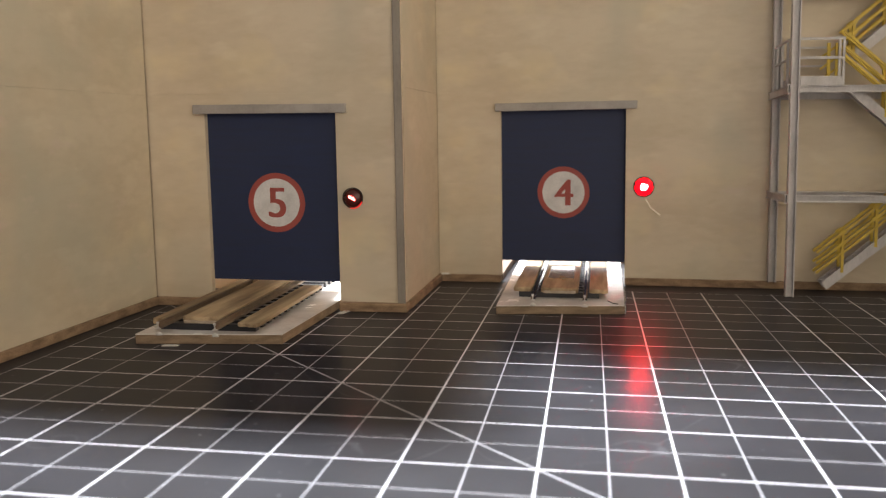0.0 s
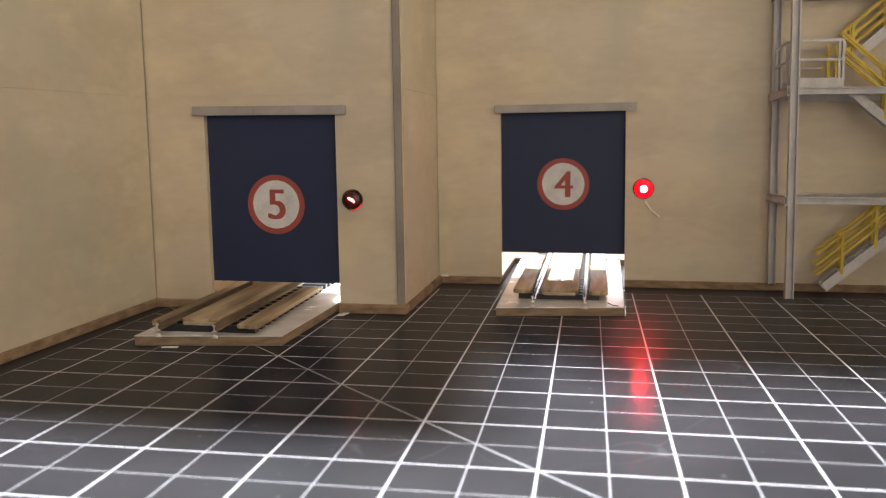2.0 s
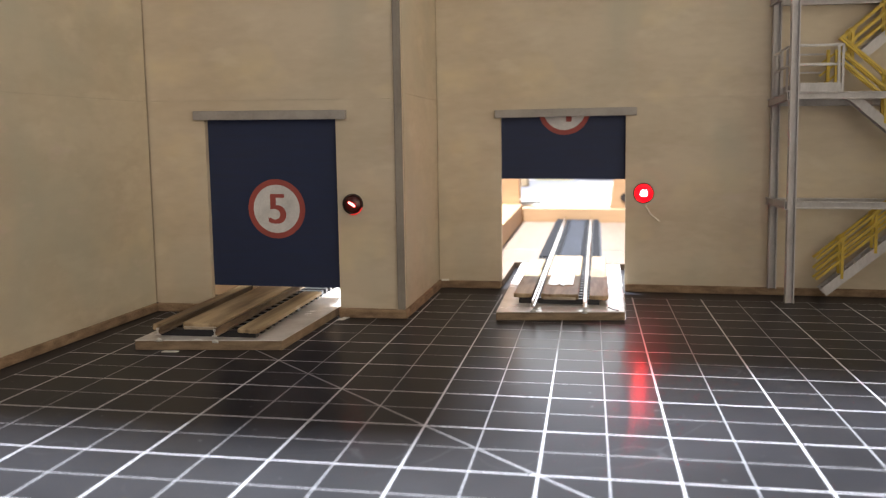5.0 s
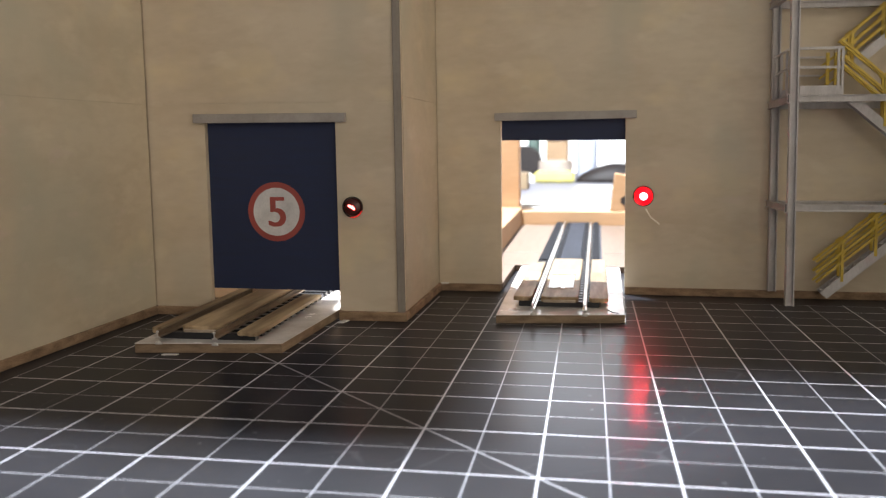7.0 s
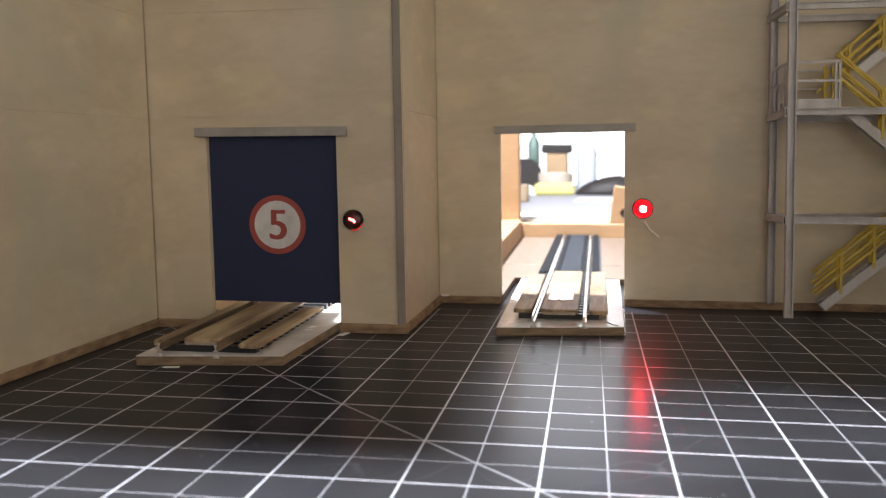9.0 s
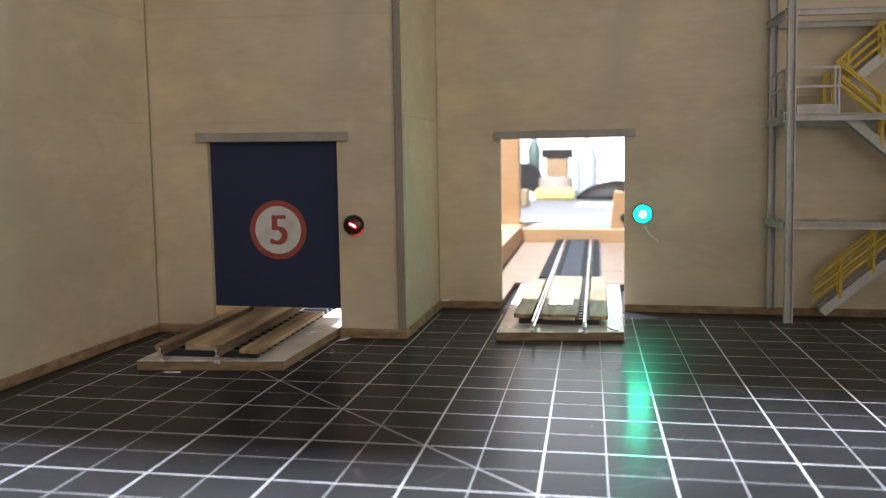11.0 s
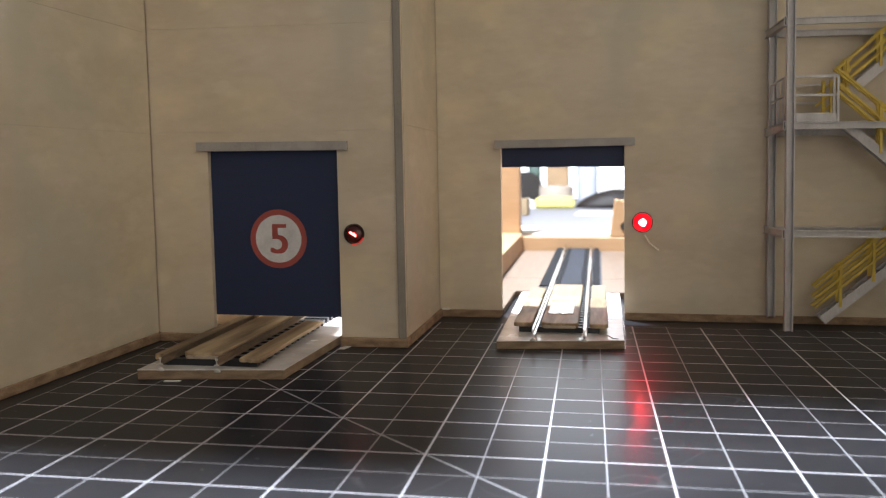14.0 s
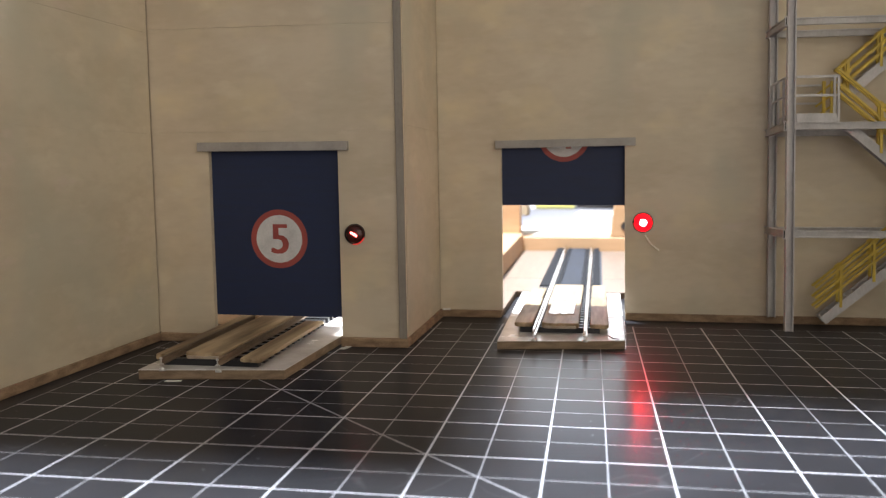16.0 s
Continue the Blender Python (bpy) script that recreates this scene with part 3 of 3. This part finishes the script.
def track(name, cx, y0, y1, z, deg, pivot, tie_y0, label, overhang=0.0, tie_shift=0.0, metal=None):
    t = thing(name, (cx, y0, z), label, "track", "model tracks")
    for x in (cx - 8.6, cx + 8.6):
        part("rail", turned(rail_profile(x, y0 - overhang, y1, z + 1.9), *pivot, deg), metal or M_RAIL, t)
        part("rail_end", turned(rail_profile(x, y0 - overhang - 0.35, y0 - overhang - 0.02, z + 1.9), *pivot, deg), M_SOLDER, t, "bright cut rail end")
        blob = bmesh.new()
        bmesh.ops.create_icosphere(blob, subdivisions=2, radius=1.0)
        for v in blob.verts:
            v.co = Vector((v.co.x * 1.05 + x, v.co.y * 0.5 + y0 - overhang + 0.1, max(v.co.z, 0) * 1.1 + z))
        part("solder_joint", turned(blob, *pivot, deg), M_SOLDER, t, smooth=True)
    n = int((y1 - tie_y0) / 5.9)
    for k in range(n):
        y = tie_y0 + 5.9 * k
        part("tie", turned(box(cx - 14.6 + min(tie_shift, 3.0), cx + tie_shift + 13.4, y, y + 2.7, z, z + 1.9), *pivot, deg), M_TIE, t)
    return t


def board(name, corners, z0, z1, label):
    t = thing(name, (*corners[0], z0), label, "board", "track boards")
    part("core", slab(corners, z0, z1 - 0.25, 0.2), M_EDGE, t, "raw brown board core")
    part("painted_top", slab(corners, z1 - 0.24, z1, 0.05), M_BOARD, t, "white painted top face")
    return t


# bay four
board("track_board", [(2.6, 115.0), (45.2, 121.5), (45.6, 237), (0.6, 237)], 0, 3.0, "white-topped board carrying the track through door four")
P4 = (23.0, 120.0)
track("model_track", 23.4, 122.0, 447, 3.0, 0.35, P4, 133.0, "model railway track with nickel rails through door four", 5.5)


def crossing(specs, group, label):
    for x0, x1, y0, y1, z0, z1, seed, m, pv, deg in specs:
        t = part("crossing_plank", turned(ragged(x0, x1, y0, y1, z0, z1, seed), *pv, deg), m, at=((x0 + x1) / 2, y0, z0))
        if x1 - x0 > 10 and y0 < 150:
            part("worn_end", turned(box(x0 + 0.9, x1 - 0.9, y0 - 0.55, y0 + 0.3, z0 + 0.05, z0 + 1.0, 0.2), *pv, deg), M_WORN_END, t, "pale worn plank end")
        tagged(t, label if m is M_PLANK else "pale clean crossing plank laid on the track ties", "plank", group)


PL = "weathered brown wooden crossing plank laid on the track ties"
crossing([(6.9, 13.4, 132.5, 195, 4.95, 6.5, 1, M_PLANK, P4, 0.35), (16.6, 29.6, 130.2, 199, 4.95, 6.9, 2, M_PLANK, P4, 0.35), (33.4, 39.9, 131.6, 196, 4.95, 6.5, 3, M_PLANK, P4, 0.35),
          (6.4, 13.2, 195.4, 226, 4.95, 6.45, 4, M_PALE, P4, 0.35), (16.5, 29.7, 199.4, 238, 4.95, 6.6, 5, M_PALE, P4, 0.35), (33.6, 39.9, 196.4, 238, 4.95, 6.45, 6, M_PALE, P4, 0.35)], "planks of crossing four", PL)
gloss = part("varnish_patch", turned(ragged(18.0, 27.6, 149.5, 183.5, 6.92, 7.0, 9, 1.6), *P4, 0.35), M_VARNISH, at=(22, 166, 6.9))
tagged(gloss, "glossy varnished patch with a ragged edge on the middle plank", "varnish patch")

# bay five
board("track_board", [(-96.6, 56.2), (-53.8, 62.4), (-52.3, 121.5), (-52.0, 175), (-99.0, 175), (-97.6, 121.5)], 0, 3.0, "white-topped board carrying the track through door five")
P5 = (-80.0, 60.0)
track("model_track", -80.4, 58.0, 330, 3.0, 1.5, P5, 64.0, "model railway track with rusty rails through door five", 2.0, 4.4, M_RUST)
crossing([(-93.8, -89.6, 61.5, 165, 4.95, 6.7, 11, M_PLANK, P5, 1.5), (-85.6, -73.8, 64.2, 165, 4.95, 6.9, 12, M_PLANK, P5, 1.5), (-67.2, -60.4, 60.6, 127.5, 4.95, 6.2, 13, M_PLANK, P5, 1.5)], "planks of crossing five", PL)
# first sliver is a paper scrap, second imitates light leaking under the wall
for pts in ([(-87.6, 54.6), (-83.2, 55.2), (-83.0, 56.4), (-87.5, 55.9)], [(-50.5, 107.5), (-48.6, 107.8), (-47.4, 113.0), (-49.4, 112.8)]):
    tagged(part("paper_scrap", slab(pts, 0.02, 0.3), M_FOAM, at=(*pts[0], 0.02)), "small white sliver on the mat, for a paper scrap and a light leak", "scrap", "scraps on the mat")
# white sliver in place of a bright light leak by the inner corner
tagged(part("paper_scrap", slab([(-27.2, Y4 - 1.9), (-24.2, Y4 - 1.6), (-24.2, Y4 - 0.2), (-27, Y4 - 0.2)], 2.97, 3.5), M_FOAM, at=(-26, Y4 - 1, 2.97)), "small white sliver for a light leak on the base strip", "scrap", "scraps on the mat")


# ---- stair tower ----
def h_column(x, y, z1, w, parent):
    part("column", i_beam((x, y, 0.0 if y < 170 else 2.97), (x, y, z1), 3.2, w, 0.6, 0.45, (1, 0, 0)), M_STEEL, parent)


def flight(name, x0, z0, x1, z1, ya, yb, heights, posts, label):
    """One stair flight between two stringers, with treads and a yellow rail on both sides."""
    t = thing(name, (x0, (ya + yb) / 2, min(z0, z1)), label, "stair", "flights of the stair tower")
    run, rise = x1 - x0, z1 - z0
    top = heights[-1]
    for y in (ya, yb):
        part("stringer", bar((x0, y, z0), (x1, y, z1), 0.7, 3.4), M_STEEL, t)
        for h in heights:
            part("handrail", bar((x0 - 2.8, y, z0 + h - 2.8 * rise / run), (x1, y, z1 + h), 0.8, 0.85), M_YELLOW, t, "yellow rail")
        for x in posts:
            z = z0 + rise * (x - x0) / run
            post = part("rail_post", bar((x, y - 0.1, z), (x, y - 0.1, z + top + 0.3), 1.0, 1.0, (1, 0, 0)), M_YELLOW, t, "yellow rail post")
            for h in heights[-2:]:
                part("gusset", bar((x - 0.9, y, z + h - 0.9 * rise / run), (x + 0.9, y, z + h + 0.9 * rise / run), 0.5, 1.6), M_YELLOW, post, "yellow gusset plate")
    n = max(4, int(abs(rise) / 2.3))
    for k in range(n):
        f = (k + 0.5) / n
        x, z = x0 + run * f, z0 + rise * f
        part("tread", box(x - 1.7, x + 1.7, ya + 0.4, yb - 0.4, z - 0.1, z + 0.4), M_STEEL, t)
    return t


def tower():
    global LEAN
    upright, LEAN = LEAN, 0.016
    t = thing("stair_tower", (105.5, 164, 0), "light grey steel stair tower frame standing against the wall", "stair tower")
    YF, YR, X0, X1 = 164.0, Y4 - 1.7, 105.7, 186.0
    XR = X0 - 3.6
    for x, y in ((X0, YF), (XR, YR), (X1, YF), (X1, YR)):
        h_column(x, y, 146.0, 3.0, t)
    for z, zr in ((36.2, 36.6), (75.6, 73.6), (113.0, 110.6)):
        part("front_beam", i_beam((X0 + 1.6, YF, z), (X1 - 1.6, YF, z), 2.4, 2.5, 0.6, 0.4), M_STEEL, t)
        part("rear_beam", i_beam((XR + 1.6, YR, zr), (X1 - 1.6, YR, zr), 2.4, 2.5, 0.6, 0.4), M_STEEL, t)
        part("side_beam", i_beam((X0 - 1.7, YF - 0.4, z), (XR - 1.9, YR + 1.6, zr), 1.6, 2.7, 0.5, 0.4), M_STEEL, t)
        part("bolt_plate", box(X0 - 2.6, X0 - 1.6, YF - 1.5, YF - 0.5, z - 1.8, z + 1.8), M_STEEL, t)
        part("bolt_slot", box(X0 - 2.3, X0 - 1.9, YF - 1.53, YF - 1.45, z - 1.4, z + 1.4), M_BLACK, t, "dark bolt slot")
    z, x1 = 76.9, 122.2
    part("landing", box(X0 + 0.4, x1, YF - 0.6, YR - 1.7, z, z + 0.9), M_STEEL, t)
    part("toe_board", box(X0 + 1.7, x1, YF - 1.3, YF - 0.65, z - 0.1, z + 3.2, 0.1), M_STEEL, t)
    part("toe_board", bar((X0 - 1.0, YF + 1.8, z + 1.4), (XR + 1.0, YR - 1.8, z + 0.2), 0.5, 2.6), M_STEEL, t)
    for h in (9.6, 16.3):
        part("guard_rail", bar((X0 + 1.7, YF - 0.9, z + h), (x1, YF - 0.9, z + h), 0.9, 0.9), M_STEEL, t)
        part("guard_rail", bar((X0 - 1.6, YF + 1.8, z + h), (XR - 0.8, YR - 1.6, z + h - 2), 0.6, 0.7), M_STEEL, t)
        part("guard_rail", bar((X0 + 0.4, YR - 1.2, z + h - 2), (x1 - 3, YR - 1.2, z + h - 2), 0.6, 0.7), M_STEEL, t)
    for x in (x1 - 1.75, x1 - 0.35):
        part("guard_post", box(x - 0.42, x + 0.42, YF - 1.4, YF - 0.66, z, z + 16.8), M_STEEL, t)
    for k in range(3):
        y = YF + 3 + k * 5
        x = X0 - 2.0 - k * 0.9
        part("guard_post", box(x - 0.4, x + 0.4, y - 0.4, y + 0.4, z - 1, z + 15.5), M_STEEL, t)
    for x in (118.9, 121.7):
        part("yellow_post", box(x - 0.55, x + 0.55, 172.0, 172.9, z + 0.9, z + 15.4), M_YELLOW, t, "yellow rail post")
    for h in (6.5, 10.5, 14.6):
        part("yellow_rail", bar((116.2, 173.3, z + h - 4.4), (122.0, 173.3, z + h), 0.6, 0.7), M_YELLOW, t, "yellow rail")
    for z in (38.2, 114.4):
        part("landing", box(158, X1 - 1.6, YF + 1.3, YR - 1.7, z, z + 0.9), M_STEEL, t)
    flight("stair_flight", 118.8, 3.4, 159.0, 37.6, 169.0, 174.6, (7.2, 10.8, 14.8), (125.0, 136.4, 147.0), "grey stair flight with yellow handrails rising from the ground")
    flight("stair_flight", 125.4, 75.9, 168.0, 38.9, 166.4, 170.4, (9.4, 12.6, 17.6), (137.4, 149.0), "grey stair flight with yellow handrails between the landings")
    flight("stair_flight", 126.4, 86.5, 158.5, 114.4, 172.6, 177.6, (5.0, 8.4, 12.2), (127.2, 138.6, 149.0), "grey stair flight with yellow handrails to the upper landing")
    LEAN = upright


tower()


# ---- behind the doors ----
def leaning_block():
    bm = bmesh.new()
    prism(bm, [(42.6, 12.6), (63, 12.6), (64, 36), (46.0, 38.5)], "y", 449, 461)
    return bevelled(bm, 0.6)


def behind():
    bm = bmesh.new()
    # partition board added to block the lamp from the planks of bay five
    prism(bm, [(-110, 3.02), (-88.5, 3.02), (-88.5, 8.6), (-57.5, 8.6), (-57.5, 90), (-110, 90)], "y", 134, 136.5)
    tagged(part("wall_inner", bm, M_PARTITION), "plywood partition inside bay five, added to shade the planks, paled for missing light", "wall", kind="structure")
    for b in (box(-150, 214, 240.5, 289.6, 0.0, 3.0, 0.2), box(-150, 214, 290.3, 447, 0.0, 3.05, 0.2), box(-29, -2.6, 186.4, 240.4, 0.0, 3.0, 0.2), box(48.6, 214, 186.4, 240.4, 0.0, 3.0, 0.2), box(-150, -100.4, 120.2, 240.4, 0.0, 3.0, 0.2), box(-51, -31.4, 119.2, 240.4, 0.0, 3.0, 0.2)):
        tagged(part("inner_floor", b, M_PLY), "bright lit plywood sheet behind the loading doors", "plywood sheet", "inner floor sheets")
    t = part("roadbed", turned(box(8.0, 38.6, 252, 446, 3.02, 3.3), *P4, 0.35), M_ROADBED, at=(23, 252, 3))
    tagged(t, "slate grey roadbed strip under the far track", "roadbed")
    # strips added over the ties to make the dark bands beside the rails
    for x0, x1 in ((8.9, 13.3), (16.5, 18.7), (28.3, 30.5), (33.9, 37.2)):
        t = part("rail_pad", turned(box(x0, x1, 246, 446, 4.92, 5.25, 0.1), *P4, 0.35), M_DARK_BAND, at=(x0, 246, 4.9))
        tagged(t, "matt black strip added for the dark band along the far rail", "rubber strip", "black strips beside the far rails")
    # added strip whose slate tone imitates the background reflected in the ties
    t = part("track_infill", turned(box(18.9, 28.1, 246, 446, 4.92, 5.1, 0.05), *P4, 0.35), M_TIE_SHEEN, at=(23, 246, 4.9))
    tagged(t, "slate grey strip between the far rails, toned as reflection on the ties", "infill")
    t = thing("timber_trestle", (0, 430, 0), "clear pine frame of the layout behind the doors", "frame")
    part("back_rail", box(-150, 215, 448, 462, 0, 12.5, 0.5), M_PINE, t)
    part("side_rail", slab([(-21, 262), (-14, 262), (-17, 447.5), (-31, 447.5)], 3.02, 15, 0.5), M_PINE, t)
    part("post", box(-48, -19, 448.5, 462, 12.6, 138, 0.5), M_PINE, t)
    t = thing("pine_block", (50, 466, 12), "small clear pine offcut standing on the frame", "wood block")
    part("block", leaning_block(), M_PINE, t)
    part("knot_hole", disc(3.2, 448.5, 448.95, 53, 20), M_BLACK, t, "dark drilled hole")


behind()


def bench_clutter():
    z = 12.0
    t = thing("white_shelf", (20, 800, -4), "pale grey laminate shelf board on the workbench", "shelf")
    part("shelf_board", box(-320, 420, 463, 1240, 6, z, 1), M_TABLE, t)
    for x in (-300, 400):
        part("support", box(x - 8, x + 8, 530, 1230, -4, 6), M_PINE, t)
    t = thing("white_batten", (20, 490, z), "white painted batten along the shelf front", "batten")
    part("batten", box(-320, 420, 464, 540, z + 0.05, z + 2.0, 0.4), M_FOAM, t)
    t = thing("filament_spool", (-62, 990, z), "black plastic spool standing on the shelf", "spool")
    part("hub", disc(14, 976.1, 1002.9, -60, z + 21), M_BLACK, t)
    for y in (972, 1003):
        part("flange", disc(21, y, y + 4, -60, z + 21), M_BLACK, t)
    t = thing("tape_roll", (-22, 985, z), "beige roll of tape lying on the shelf", "tape roll")
    part("roll", spun([(22, z), (23, z + 1), (23, z + 22), (22, z + 24)], -22, 985), M_BEIGE, t, smooth=False)
    t = thing("cardboard_box", (-22, 1060, z), "brown cardboard box with a dark band", "box")
    part("carton", box(-36, -8, 1040, 1085, z, z + 48, 1), M_CARD, t)
    part("lid", box(-42, -2, 1038, 1087, z + 48.1, z + 60, 1), M_BLACK, t, "dark band")
    t = thing("spray_bottle", (14, 1010, z), "frosted plastic bottle on the shelf", "bottle")
    part("bottle_body", spun([(12, z), (13, z + 3), (13, z + 50), (8, z + 62), (6, z + 66), (6, z + 76)], 18, 1010), M_CLEAR, t, smooth=True)
    part("cap", spun([(7, z + 76.1), (7, z + 86), (4, z + 90)], 18, 1010), M_FOAM, t)
    t = thing("green_bottle", (-58, 1070, z), "small green plastic bottle on the shelf", "bottle")
    part("bottle_body", spun([(8, z), (8, z + 62), (4, z + 70), (4, z + 80)], -54, 1070), M_TEAL, t, smooth=True)
    t = thing("yellow_pad", (-14, 900, z), "yellow foam sanding pad on the shelf", "pad")
    part("pad", slab([(-40, 880), (6, 886), (4, 925), (-38, 925)], z, z + 13, 2.5), M_YELLOW_PAD, t)
    t = thing("crumpled_tissue", (-50, 890, z), "small crumpled white tissue lying on the shelf", "tissue")
    rnd = random.Random(21)
    bm = bmesh.new()
    bmesh.ops.create_icosphere(bm, subdivisions=3, radius=1)
    for v in bm.verts:
        k = rnd.uniform(0.8, 1.1)
        v.co = Vector((-50 + v.co.x * 13 * k, 892 + v.co.y * 9 * k, z + max(v.co.z, 0) * 11 * k))
    part("tissue", bm, M_FOAM, t)
    t = thing("tool_case", (42, 900, z), "black rounded tool case lying on the shelf", "case")
    bm = bmesh.new()
    bmesh.ops.create_uvsphere(bm, u_segments=32, v_segments=16, radius=1)
    for v in bm.verts:
        v.co = Vector((44 + v.co.x * 38, 910 + v.co.y * 20, z + max(v.co.z, 0) * 21 * (1 + 0.35 * v.co.x)))
    part("shell", bm, M_BLACK, t, smooth=True)
    t = thing("paper_sheet", (40, 760, z), "loose white paper sheet on the shelf", "paper")
    part("sheet", slab([(10, 740), (62, 732), (66, 800), (14, 812)], z + 0.05, z + 1.2), M_PAPER, t)
    t = thing("pale_block", (-46, 740, z), "pale wooden block on the shelf", "wood block")
    part("block", box(-52, -36, 730, 755, z, z + 17, 1), M_PALE, t)


bench_clutter()
hair = thing("loose_wire", (40.5, 123, 3), "short dark loose wire end on the white board", "wire")
part("strand", bar((39.6, 124.6, 3.9), (41.4, 123.0, 3.3), 0.25, 0.25), M_BLACK, hair)
part("strand", bar((41.3, 123.1, 3.32), (43.2, 122.6, 3.2), 0.25, 0.25), M_BLACK, hair)
film = part("clear_tape", slab([(45.3, 121.8), (45.6, 121.8), (45.7, 150), (45.4, 150)], 0.05, 4.6), M_FILM, at=(45, 135, 0.05))
tagged(film, "strip of clear tape along the board edge", "tape")


# ---- what moves ----
def motions():
    home = door_four.location.copy()
    lifts = [(0, 9.3), (1.72, 9.4), (2.0, 13.4), (2.5, 19.1), (3.0, 24.8), (3.5, 30.3), (4.0, 35.7), (5.2, 46.8), (6.5, 57.8), (7.0, 61.6), (7.5, 65.2), (8.0, 69.2), (8.4, 71.5),
             (12.7, 71.5), (13.1, 68.0), (13.5, 64.2), (14.0, 61.7), (14.5, 58.4), (15.0, 55.0), (15.5, 50.8), (16.0, 46.4)]
    walk(door_four, [(s, pose(home.x, home.y, home.z + (z - 14.0) * 0.001)) for s, z in lifts])
    at = lens_four.location.copy()
    face = {"off": 0.0, "red": -120.0, "green": -240.0}
    shows = [(0.0, "red"), (1.13, "off"), (1.57, "red"), (2.13, "off"), (2.57, "red"), (3.13, "off"), (3.57, "red"), (4.13, "off"), (4.57, "red"), (5.13, "off"),
             (5.57, "red"), (6.13, "off"), (6.57, "red"), (7.13, "off"), (7.57, "red"), (8.13, "off"), (8.57, "red"), (9.17, "green"), (11.43, "red"), (12.43, "off"),
             (12.96, "red"), (13.43, "off"), (13.9, "red"), (14.4, "off"), (14.9, "red"), (15.43, "off"), (15.9, "red")]
    rows, last = [(0.0, face["red"])], face["red"]
    for s, what in shows[1:]:
        rows += [(s - 0.04, last), (s, (last + face[what]) / 2), (s + 0.04, face[what])]
        last = face[what]
    rows.append((16.0, last))
    walk(lens_four, [(s, pose(at.x, at.y, at.z, 0, 0, a)) for s, a in rows])


motions()
